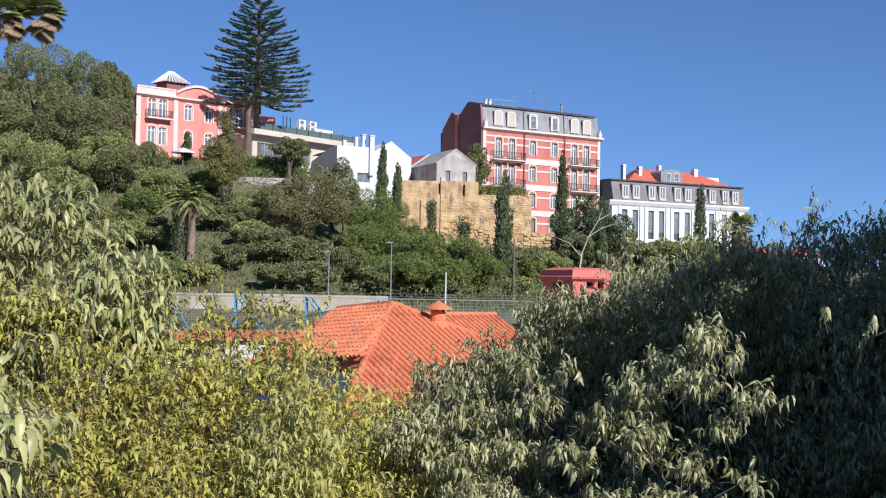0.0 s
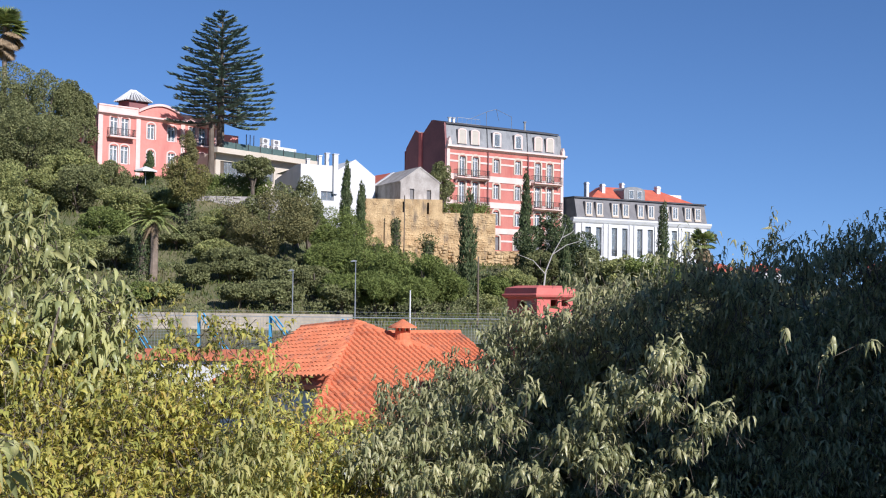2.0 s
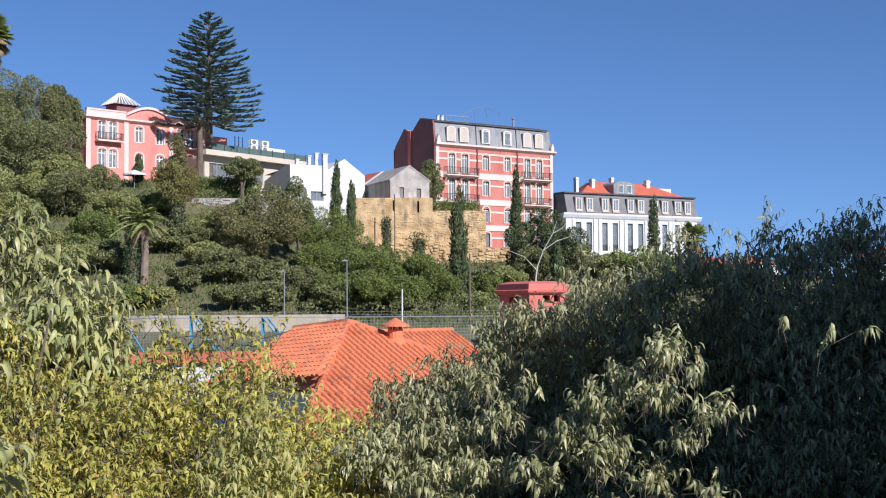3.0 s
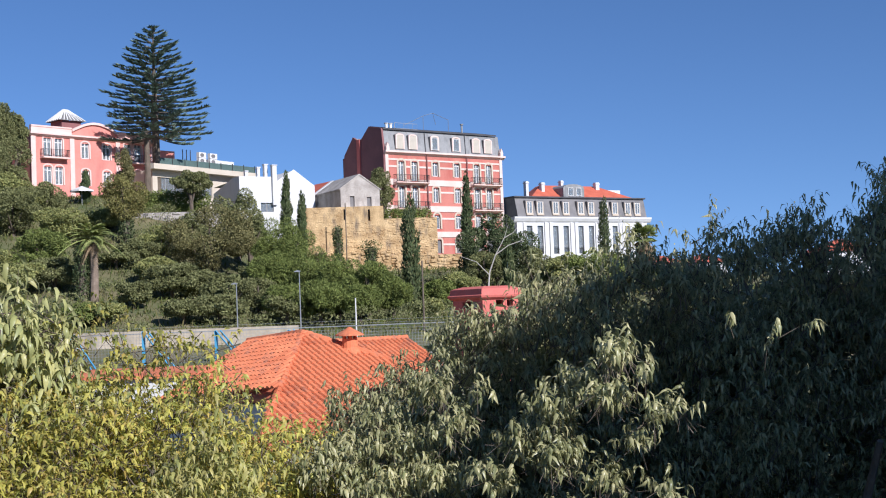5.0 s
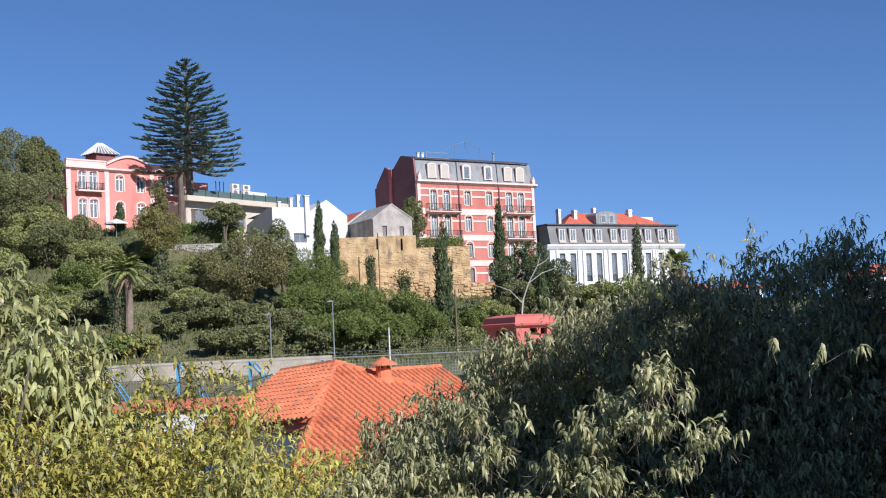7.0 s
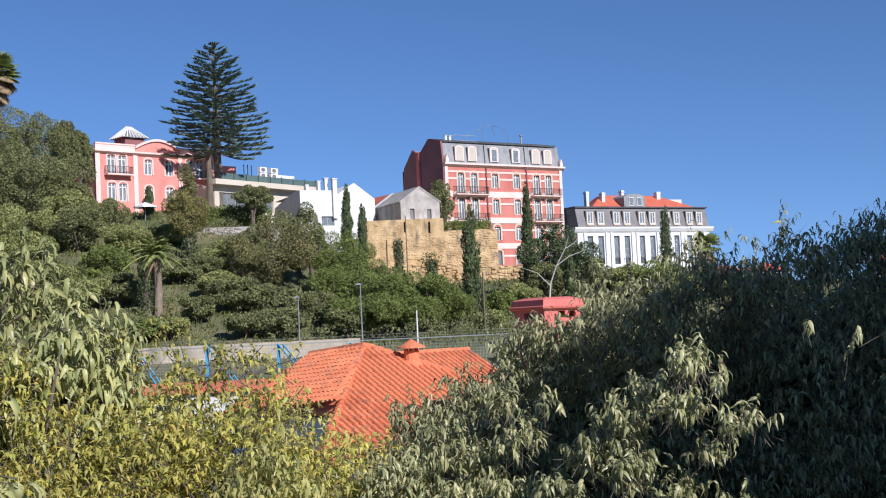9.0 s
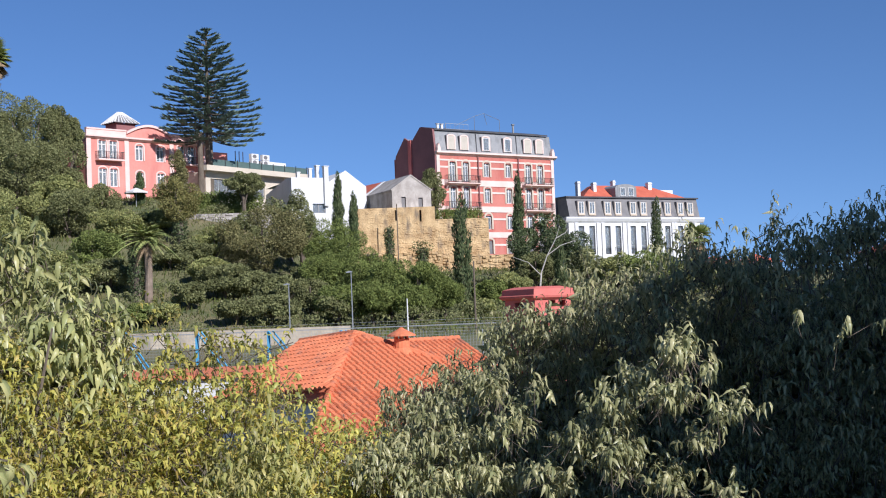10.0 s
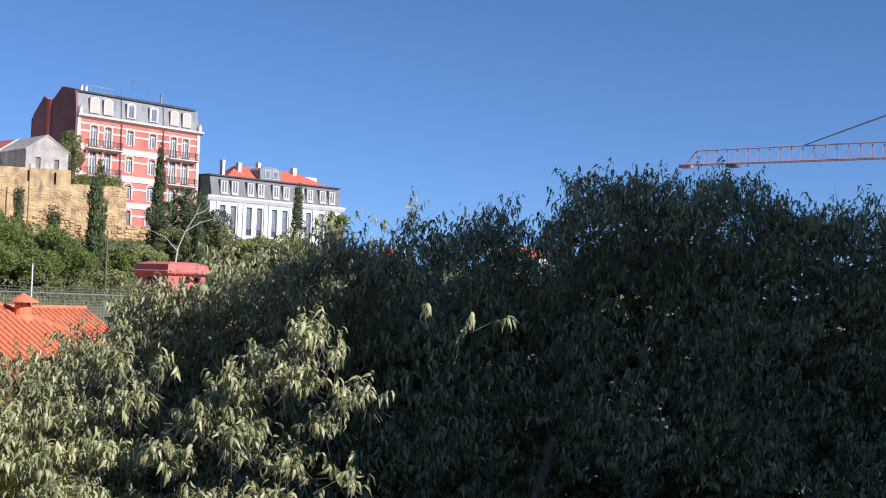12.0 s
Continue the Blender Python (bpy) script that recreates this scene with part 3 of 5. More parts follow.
part("cornice", Shape().prism([(-0.45, ZC), (-0.45, ZC - 0.25), (-0.2, ZC - 0.7), (0, ZC - 0.9), (0.05, ZC - 0.9), (0.05, ZC)], "x", -0.7, W + 0.7), M_WHITE, white)
part("mansard_roof", Shape().prism([(-0.2, ZC + 0.02), (0.55, 14.1), (12.4, 14.1), (13.2, ZC + 0.02)], "x", 0.1, W - 0.15), M_SLATE, white, "dark grey slate mansard roof")
part("gutter", Shape().box(-0.1, W + 0.1, 0.25, 12.7, 14.1, 14.32), M_DARK, white)
k = Shape()
lo, hi = [(4.2, 1.6), (W - 1.0, 1.6), (W - 1.0, 9.5), (7.0, 9.5)], [(8.6, 5.0), (W - 6.5, 5.0), (W - 6.5, 7.5), (9.6, 7.5)]
for i in range(4):
    j = (i + 1) % 4
    k.face((*lo[i], 14.3), (*lo[j], 14.3), (*hi[j], 16.6), (*hi[i], 16.6))
k.face(*[(*p, 16.6) for p in hi])
part("roof", k, M_TILERED, white, "red tiled hipped roof")
for p in pairs:
    for c in p:
        d = part("dormer", Shape().prism([(-0.75, 0), (0.75, 0), (0.75, 2.35), (-0.75, 2.35)], "y", -0.12, 1.3), M_SLATE, white, at=pose(c, 0.0, ZC + 0.25))
        part("dormer_frame", Shape().box(-0.66, -0.5, -0.2, -0.122, 0.1, 2.2).box(0.5, 0.66, -0.2, -0.122, 0.1, 2.2).box(-0.66, 0.66, -0.3, -0.122, 0.0, 0.3), M_BEIGE, d)
        window(d, 0, 0.3, 1.0, 1.85, y=-0.19, leaves=2, transom=0, blind=0)
cd = part("dormer", Shape().prism(arch_points(4.3, 1.65, 0.65), "y", 1.2, 5.5), M_ZINC, white, "wide curved zinc dormer on the roof", at=pose(12.6, 0, 14.2))
for x in (-0.7, 0.95):
    window(cd, x, 0.35, 1.05, 1.35, y=1.1, leaves=1, transom=0)
for x, y, z1, w in ((4.3, 3.0, 17.0, 0.5), (7.6, 3.2, 16.9, 0.6), (13.0, 5.0, 17.5, 0.5), (19.6, 4.0, 17.2, 0.75)):
    part("chimney", Shape().box(x, x + w, y, y + 0.7, 13.8, z1).box(x - 0.08, x + w + 0.08, y - 0.08, y + 0.78, z1 - 0.35, z1 - 0.2), M_WHITE, white)
part("roof_room", Shape().box(20.0, 27.0, 6.5, 9.5, 14.2, 16.2), M_WHITE, white)
part("wing", Shape().prism([(3.0, -6), (11.0, -6), (11.0, 16.3), (4.2, 16.3), (3.0, 13.2)], "x", -5.5, -0.004), M_ZINC, white, "grey zinc clad rear wing")
part("chimney", Shape().box(-5.0, -2.8, 4.6, 6.0, 16.3, 17.8), M_WHITE, white)

# ---------- pink house ----------
pink = thing("villa", pose(-42.8, 165, 29.0, 0, 0, 46), "two-storey coral pink villa with pale mouldings and a lantern", "house")
W, ZC = 18.6, 7.0
s, ops = Shape(), []
PW = [(2.3, 4.05, 1.15, 2.5), (2.3, 0.55, 1.15, 2.4), (3.9, 4.05, 1.15, 2.5), (3.9, 0.55, 1.15, 2.4), (7.8, 4.1, 1.15, 2.1), (7.8, 0.6, 1.15, 2.1), (11.0, 4.1, 1.15, 2.1), (11.0, 0.6, 1.15, 2.1), (14.3, 4.05, 1.15, 2.5), (14.3, 0.55, 1.15, 2.4), (15.9, 4.05, 1.15, 2.5), (15.9, 0.55, 1.15, 2.4)]
ops = [(c - w / 2, c + w / 2, z, z + h - 0.15) for c, z, w, h in PW]
wall_front(s, 0, W, -3, ZC, ops, 0.35)
s.face((0, 0, -3), (0, 11, -3), (0, 11, ZC), (0, 0, ZC)).face((W, 0, -3), (W, 11, -3), (W, 11, ZC), (W, 0, ZC)).face((0, 11, -3), (W, 11, -3), (W, 11, ZC), (0, 11, ZC))
s.face((0, 0, ZC), (W, 0, ZC), (W, 11, ZC), (0, 11, ZC))
part("wall", s, M_PINK, pink)
for c, z, w, h in PW:
    window(pink, c, z, w, h, leaves=2, transom=0.75, blind=0.9, y=0.12, bar=0.1)
    part("window_surround", surround(w, h + 0.05, 0.35, 0.2), M_PINKTRIM, pink, at=pose(c, 0, z))
for x in (-0.05, 5.5, 12.4, W - 0.65):
    part("pilaster", Shape().box(x, x + 0.65, -0.12, 0.0, -3, ZC - 0.3), M_PINKTRIM, pink)
part("cornice", Shape().prism([(-0.5, ZC), (-0.5, ZC - 0.2), (-0.12, ZC - 0.45), (0.0, ZC - 0.45), (0.05, ZC)], "x", -0.3, W + 0.3), M_PINKTRIM, pink)
for x0, x1 in ((0, 5.8), (12.8, W)):
    part("parapet", Shape().prism([(-0.1, ZC + 0.02), (-0.1, ZC + 0.72), (-0.18, ZC + 0.76), (-0.18, ZC + 0.95), (0.33, ZC + 0.95), (0.33, ZC + 0.02)], "x", x0, x1), M_PINKTRIM, pink)
arc = [(5.8 + 7.0 * k / 16, ZC + 0.02 + 1.55 * math.sin(math.pi * (0.12 + 0.76 * k / 16)) ** 1.3) for k in range(17)]
part("gable", Shape().prism([(5.8, ZC + 0.02)] + arc + [(12.8, ZC + 0.02)], "y", -0.05, 0.3), M_PINK, pink, "low curved gable")
part("gable_moulding", Shape().prism(arc + [(x, z + 0.3) for x, z in reversed(arc)], "y", -0.3, 0.35), M_PINKTRIM, pink)
for x0 in (1.2, 13.2):
    b = part("balcony", Shape().box(x0, x0 + 3.8, -0.9, 0, 3.8, 4.0), M_PINKTRIM, pink)
    railing(b, x0 + 0.05, x0 + 3.75, -0.85, 4.0, 0.95, 0.14, deep=0.8)
lan = part("lantern", Shape().box(7.2, 10.1, 4.3, 6.9, ZC, ZC + 2.6), M_MAROON, pink, "square dark roof lantern")
k = Shape()
for (a, b2) in (((6.7, 3.9), (10.6, 3.9)), ((10.6, 3.9), (10.6, 7.3)), ((10.6, 7.3), (6.7, 7.3)), ((6.7, 7.3), (6.7, 3.9))):
    k.face((*a, ZC + 2.6), (*b2, ZC + 2.6), (9.0, 5.6, ZC + 4.2), (8.3, 5.6, ZC + 4.2))
part("roof", k, M_SLATE, lan, "grey pyramid roof with white ribs")
for i in range(8):
    x = 6.75 + i * 3.8 / 7
    part("rib", Shape().tube([(x, 3.88, ZC + 2.64), (8.65 + (x - 8.65) * 0.16, 5.55, ZC + 4.24)], 0.08, 5), M_FRAME, lan)
for i in range(7):
    y = 4.0 + i * 3.2 / 6
    part("rib", Shape().tube([(6.68, y, ZC + 2.64), (8.3, 5.6 + (y - 5.6) * 0.05, ZC + 4.24)], 0.08, 5), M_FRAME, lan)
fan = part("annex", Shape().box(W, W + 4.5, 1.5, 9, -3, 6.2), M_PINK, pink)

# ---------- terrace building ----------
ter = thing("terrace_building", pose(-29.3, 173, 27.5, 0, 0, 55) @ Matrix.Diagonal((1.5, 1, 1, 1)), "low cream building with a roof terrace and green screen", "building")
s = wall_front(Shape(), 0, 12.5, -3, 4.2, [(0.6, 4.8, 1.2, 3.3), (6.2, 7.6, 1.0, 3.2)], 0.4)
s.face((0, 0, -3), (0, 9, -3), (0, 9, 4.2), (0, 0, 4.2)).face((12.5, 0, -3), (12.5, 9, -3), (12.5, 9, 4.2), (12.5, 0, 4.2)).face((0, 0, 4.2), (12.5, 0, 4.2), (12.5, 9, 4.2), (0, 9, 4.2)).face((0, 9, -3), (12.5, 9, -3), (12.5, 9, 4.2), (0, 9, 4.2))
part("wall", s, M_CREAMWALL, ter)
window(ter, 2.7, 1.2, 4.2, 2.1, leaves=4, transom=0, frame_mat=M_ZINC)
window(ter, 6.9, 1.0, 1.4, 2.2, leaves=2, transom=0, frame_mat=M_ZINC)
part("slab", Shape().box(-0.6, 13.2, -1.2, 0.3, 4.2, 4.9), M_CREAMWALL, ter)
part("screen", Shape().box(0.2, 12.9, -1.0, -0.95, 4.9, 5.75), M_NET, ter, "green mesh screen along the terrace")
for k in range(9):
    part("post", Shape().box(0.2 + k * 1.58, 0.26 + k * 1.58, -1.06, -1.0, 4.9, 5.9), M_IRON, ter)
part("roof_room", Shape().box(8.6, 12.2, 2.0, 7, 4.9, 6.7).box(10.6, 11.4, 1.96, 2.0, 5.9, 6.2), M_WHITE, ter)
part("plant_base", Shape().box(6.8, 9.6, 1.2, 2.0, 4.9, 5.94), M_CONC, ter)
for x in (7.0, 8.5):
    for z in (5.95, 6.75):
        ac = part("cooling_unit", Shape().box(x, x + 0.95, 1.4, 1.9, z, z + 0.74), M_FRAME, ter)
        part("fan_grille", Shape().prism([(x + 0.4 + 0.27 * math.cos(a * math.pi / 6), z + 0.37 + 0.27 * math.sin(a * math.pi / 6)) for a in range(12)], "y", 1.37, 1.398), M_SLATE, ac)
for x in (4.9, 5.4, 5.9):
    part("aerial", Shape().tube([(x, 1.5, 4.9), (x, 1.5, 7.6)], 0.05, 5), M_IRON, ter)

# ---------- white gabled house ----------
wh = thing("house", pose(-17.2, 165, 20.0, 0, 0, 28) @ Matrix.Diagonal((1.17, 1, 1, 1)), "white rendered house with a gable and chimneys", "house")
G0, GE = 4.25, 8.85
ops = [(2.4, 3.9, 5.1, 6.3), (0.55, 1.15, 5.5, 6.6), (1.25, 1.85, 5.5, 6.6), (6.7, 7.8, 4.9, 6.1), (3.7, 4.5, 1.9, 2.9), (7.0, 7.6, 1.9, 2.9), (5.5, 5.95, 7.9, 9.0)]
s = Shape()
wall_front(s, 0, G0, -3, 9.6, [o for o in ops if o[1] <= G0], 0.3)
wall_front(s, G0, GE, -3, 8.3, [(max(o[0], G0 + 0.02), o[1], o[2], min(o[3], 8.2)) for o in ops if o[1] > G0 and o[3] < 8.3], 0.3)
s.face((G0, 0, 8.3), (GE, 0, 8.3), (GE, 0, 8.55), (6.4, 0, 10.6), (G0, 0, 9.0))
s.face((0, 0, -3), (0, 9, -3), (0, 9, 8.2), (0, 2, 9.6), (0, 0, 9.6)).face((GE, 0, -3), (GE, 11, -3), (GE, 11, 8.55), (GE, 0, 8.55)).face((0, 9, -3), (GE, 11, -3), (GE, 11, 8.5), (0, 9, 8.2))
s.face((0, 0.3, 9.3), (G0, 0.3, 9.3), (G0, 9, 9.0), (0, 9, 9.0))
part("wall", s, M_WHITE, wh)
# made white so the slope does not stand out from the camera
part("roof", Shape().prism([(G0 - 0.1, 8.7), (6.4, 10.3), (GE + 0.05, 8.25), (GE + 0.05, 8.4), (6.4, 10.5), (G0 - 0.1, 8.87)], "y", 0.25, 11), M_WHITE, wh, "gable roof, white to merge with the walls in view")
for a, b2, c, d in ops:
    if d < 8.3:
        window(wh, (max(a, G0 + 0.02) + b2) / 2 if b2 > G0 else (a + b2) / 2, c, b2 - (max(a, G0 + 0.02) if b2 > G0 else a), d - c, leaves=2, transom=0, frame_mat=M_ZINC)
part("window", Shape().box(5.55, 5.9, -0.03, 0.02, 8.6, 9.4), M_SLATE, wh, "small dark attic window")
part("shutter", Shape().box(5.0, 6.0, -0.06, -0.004, 4.9, 6.5), M_BLIND, wh, "pale closed shutter")
for x, y, z1, w in ((3.75, -0.35, 11.0, 0.5), (2.7, 1.6, 10.9, 0.3), (1.6, 2.5, 10.5, 0.3), (3.25, 0.8, 11.2, 0.35)):
    part("chimney", Shape().box(x, x + w, y, y + 0.6, 8.6 if y > 0 else 6.0, z1).box(x - 0.07, x + w + 0.07, y - 0.07, y + 0.67, z1, z1 + 0.12), M_WHITE, wh)

# ---------- old stone house and the house behind it ----------
sh = thing("stone_house", pose(-4.55, 163, 22.0, 0, 0, 24), "old grey plastered gabled house on the retaining wall", "house")
ops = [(1.25, 1.85, 3.1, 4.5), (3.55, 4.15, 3.0, 4.4)]
s = wall_front(Shape(), 0, 5.3, -1, 5.35, ops, 0.4)
s.face((0, 0, 5.35), (5.3, 0, 5.35), (2.6, 0, 7.15)).face((0, 0, -1), (0, 8.5, -1), (0, 8.5, 5.35), (0, 0, 5.35)).face((5.3, 0, -1), (5.3, 8.5, -1), (5.3, 8.5, 5.35), (5.3, 0, 5.35)).face((0, 8.5, -1), (5.3, 8.5, -1), (5.3, 8.5, 5.35), (2.6, 8.5, 7.15), (0, 8.5, 5.35))
part("wall", s, M_GREYSTONE, sh)
part("roof", Shape().prism([(-0.15, 5.25), (2.6, 7.12), (5.45, 5.25), (5.45, 5.4), (2.6, 7.3), (-0.15, 5.4)], "y", -0.08, 8.6), M_GREYSTONE, sh)
for a, b2, c, d in ops:
    part("shutter", Shape().box(a, b2, 0.2, 0.26, c, d), M_SLATE, sh, "dark boarded window")
bh = thing("house", pose(-9.2, 171, 21.0, 0, 0, 30), "white house with a red tiled gable roof", "house")
part("wall", Shape().prism([(0, -1), (6.5, -1), (6.5, 6.6), (3.9, 8.2), (0, 5.6)], "y", 0, 9), M_WHITE, bh)
part("roof", Shape().prism([(-0.3, 5.45), (3.9, 8.25), (3.9, 8.42), (-0.3, 5.65)], "y", 0.5, 9.2), M_TILERED, bh)
part("gable_moulding", Shape().prism([(-0.3, 5.3), (3.9, 8.0), (6.8, 6.4), (6.8, 6.75), (3.9, 8.45), (-0.3, 5.65)], "y", -0.2, 0.5), M_WHITE, bh)

# ---------- retaining wall ----------


def rubble(s, x0, x1, y, z0, z1, size, rng, depth=0.12, fill=0.9):
    """Courses of uneven rough blocks standing proud of a wall's face."""
    z = z0
    while z < z1 - 0.1:
        h = size * rng.uniform(0.6, 1.1)
        x = x0
        while x < x1 - 0.15:
            w = size * rng.uniform(0.8, 2.0)
            s_ = rng.uniform(-0.3, 0.3) * size
            a, b2, c, d = x + 0.03, min(x1, x + w) - 0.03, max(z0, z + 0.03 + s_), min(z1, z + h - 0.03 + s_)
            p = depth * rng.uniform(0.3, 1.3)
            q = min(0.08, (b2 - a) * 0.25, (d - c) * 0.25)
            j = lambda: rng.uniform(-0.05, 0.05)
            if rng.random() < fill and b2 - a > 0.1:
                f = [(a + q + j(), y - p, c + q + j()), (b2 - q + j(), y - p, c + q + j()), (b2 - q + j(), y - p, d - q + j()), (a + q + j(), y - p, d - q + j())]
                g = [(a, y, c), (b2, y, c), (b2, y, d), (a, y, d)]
                s.face(*f)
                for i in range(4):
                    s.face(g[i], g[(i + 1) % 4], f[(i + 1) % 4], f[i])
            x += w
        z += h
    return s


rw = thing("retaining_wall", pose(-9.2, 161.0, 16.0, 0, 0, 4), "tall ochre rubble stone retaining wall with small slits", "wall", kind="structure")
ops = [(5.0, 5.25, 7.4, 8.7), (8.0, 8.25, 7.2, 8.6), (3.9, 4.1, 2.6, 4.2)]
s = wall_front(Shape(), 0, 9.9, 0, 9.0, ops, 0.6)
wall_front(s, 9.9, 16.5, 0, 7.4, [(12.6, 13.2, 2.8, 5.0)], 0.5)
s.face((0, 0, 0), (0, 4, 0), (0, 4, 9), (0, 0, 9)).face((0, 0, 9), (9.9, 0, 9), (9.9, 4, 9), (0, 4, 9)).face((9.9, 0, 7.4), (16.5, 0, 7.4), (16.5, 4, 7.4), (9.9, 4, 7.4)).face((9.9, 0, 7.4), (9.9, 4, 7.4), (9.9, 4, 9), (9.9, 0, 9)).face((16.5, 0, 0), (16.5, 4, 0), (16.5, 4, 7.4), (16.5, 0, 7.4))
s.box(0, 16.5, 0.62, 0.7, 0, 7.2)
part("masonry", s, M_STONE, rw)
rg = np.random.default_rng(4)
tagged(part("rubble", rubble(rubble(rubble(rubble(Shape(), 0, 4.9, -0.003, 0.5, 8.9, 0.3, rg, 0.035, 0.4), 5.3, 9.9, -0.003, 1.5, 7.1, 0.3, rg, 0.05, 0.5), 9.9, 12.5, -0.003, 1.0, 7.4, 0.36, rg, 0.06, 0.7), 13.3, 16.5, -0.003, 1.0, 7.4, 0.3, rg, 0.06, 0.7), M_STONE, rw), kind="stuff")
part("ledge", rubble(Shape().box(-0.5, 10.5, -2.2, 0.0, -1, 3.3), -0.5, 10.5, -2.2, -0.5, 3.3, 0.42, rg, 0.16, 0.75), M_STONE, rw)
part("ledge", rubble(rubble(wall_front(Shape().box(10.5, 23, -1.6, -0.9, -1, 2.7), 10.5, 23, -1, 2.7, [(11.4, 13.0, -0.8, 2.0)], 0.15, -1.75), 13.1, 23, -1.753, -0.5, 2.7, 0.42, rg, 0.16, 0.75), 10.5, 11.3, -1.753, -0.5, 2.7, 0.4, rg, 0.3, 0.8), M_STONE, rw, "broken lower rubble wall with a dark hollow")
lw = thing("terrace_wall", pose(-34, 146, 21.2, 0, 0, 4), "low pale stone terrace wall among the trees", "wall", kind="structure")
part("masonry", rubble(Shape().box(0, 18, 0, 0.6, -2, 2.7), 0, 18, -0.003, 0, 2.7, 0.5, rg, 0.1), M_GREYSTONE, lw)

# ---------- house with the orange tiled roof ----------
TH = 39.0
oh = thing("tiled_house", pose(-3.2, 55.0, 0, 0, 0, TH), "low house with hipped orange terracotta tile roof", "house")
# local axes: x to the right and back, -y towards the garden; the apex stands over the origin
AZ, PITCH = 11.32, 0.5


def barrel(length, r, tip):
    """A half-round roof tile, tapered, its head at the origin, running down along -y."""
    s, n = Shape(), 4
    for k in range(n):
        a, b2 = math.pi * k / n, math.pi * (k + 1) / n
        s.face((r * tip * math.cos(a), 0, r * tip * math.sin(a)), (r * tip * math.cos(b2), 0, r * tip * math.sin(b2)), (r * math.cos(b2), -length, r * math.sin(b2) + 0.015), (r * math.cos(a), -length, r * math.sin(a) + 0.015))
        s.face((r * math.cos(a), -length, r * math.sin(a) + 0.015), (r * math.cos(b2), -length, r * math.sin(b2) + 0.015), (0, -length, 0.0))
    return s


TILE_MESH = barrel(0.46, 0.115, 0.8).mesh("tile", M_TILE)
rng = np.random.default_rng(11)
placed = {"piece": 0}


def tiled(parent, origin, across, down, inside, width, run, pieces=0):
    """Rows of barrel tiles over a sloping plane. across, down: unit vectors in the plane; inside(u, v): whether a tile lies on the roof."""
    o, a, d = Vector(origin), Vector(across), Vector(down)
    nrm = d.cross(a)
    nrm = nrm if nrm.z > 0 else -nrm
    rest = Shape()
    base_v, base_f = [v.co.copy() for v in TILE_MESH.vertices], [tuple(p.vertices) for p in TILE_MESH.polygons]
    u = -width
    while u < width:
        v = 0.0
        while v < run:
            if inside(u, v + 0.2):
                p = o + a * (u + rng.uniform(-0.012, 0.012)) + d * (v + rng.uniform(-0.02, 0.02)) + nrm * (0.02 + rng.uniform(0, 0.012))
                tw = rng.uniform(-0.03, 0.03)
                ax = (a + d * tw).normalized()
                dn = (d - a * tw).normalized()
                m = Matrix((ax, -dn, nrm)).transposed().to_4x4()
                m.translation = p
                if placed["piece"] < 300 and pieces and pieces[0] < u < pieces[1] and pieces[2] < v < pieces[3]:
                    placed["piece"] += 1
                    part("tile", TILE_MESH, None, parent, at=m)
                else:
                    k = len(rest.v)
                    rest.v += [tuple(m @ c) for c in base_v]
                    rest.f += [tuple(k + i for i in f) for f in base_f]
            v += 0.38
        u += 0.29
    me = bpy.data.meshes.new("roof_tiles")
    me.from_pydata(rest.v, [], rest.f)
    me.materials.append(M_TILE)
    tagged(part("roof_tiles", me, M_TILE, parent), kind="stuff")


EV, EL = 7.4, 4.5
ez, el = AZ - PITCH * EV, AZ - PITCH * EL
s = Shape()
# garden-side hip end, shorter left slope with a verge, right slope; a short ridge runs back
s.face((0, 0, AZ), (-EV, -EV, ez), (EV, -EV, ez)).face((0, 0, AZ), (0, 4.0, AZ - 0.3), (-EL, 4.0, el - 0.3), (-EL, -EL, el)).face((0, 0, AZ), (0, 4.0, AZ - 0.3), (EV, 4, ez), (EV, -EV, ez))
s.face((-EV, -EV, ez - 0.15), (EV, -EV, ez - 0.15), (0, 0, AZ - 0.15)).face((-EL, -EL, el - 0.15), (-EL, 4, el - 0.45), (0, 4, AZ - 0.45), (0, 0, AZ - 0.15))
s.face((-EL, -EL, el), (-EL, 4.0, el - 0.3), (-EL, 4.0, el - 0.45), (-EL, -EL, el - 0.15)).face((-EL, 4.0, el - 0.3), (0, 4.0, AZ - 0.3), (0, 4.0, AZ - 0.45), (-EL, 4.0, el - 0.45))
roof = part("roof", s, M_TILE, oh)
c, q = 1 / math.sqrt(1 + PITCH ** 2), PITCH / math.sqrt(1 + PITCH ** 2)
tiled(roof, (0, 0, AZ), (1, 0, 0), (0, -c, -q), lambda u, v: abs(u) < v * c + 0.1 and v * c < EV, 8.5, 8.6, (-2.2, 3.4, 1.0, 6.4))
fall = Vector((0, 4.0, -0.3)).normalized()
tiled(roof, (0, 0, AZ), fall, (-c, 0, -q), lambda u, v: -v * c - 0.1 < u < 4 and v * c < EL, 11, 8.6)
for e in ((-EV, -EV, ez), (EV, -EV, ez), (0, 4.0, AZ - 0.3)):
    n = int((Vector(e) - Vector((0, 0, AZ))).length / 0.36)
    for k in range(n):
        p0, p1 = Vector((0, 0, AZ + 0.03)).lerp(Vector(e), k / n), Vector((0, 0, AZ + 0.03)).lerp(Vector(e), (k + 1.15) / n)
        part("ridge_tile", Shape().tube([p0, p1], [0.12, 0.16], 7), M_TILE, roof)
part("wall", Shape().box(-EL + 0.35, EV - 0.5, -EL + 0.35, 3.8, 4.0, el - 0.3).prism([(-EL + 0.35, el - 0.3), (0, AZ - 0.4), (EL, el - 0.3)], "y", 3.4, 3.8), M_WHITE, oh)
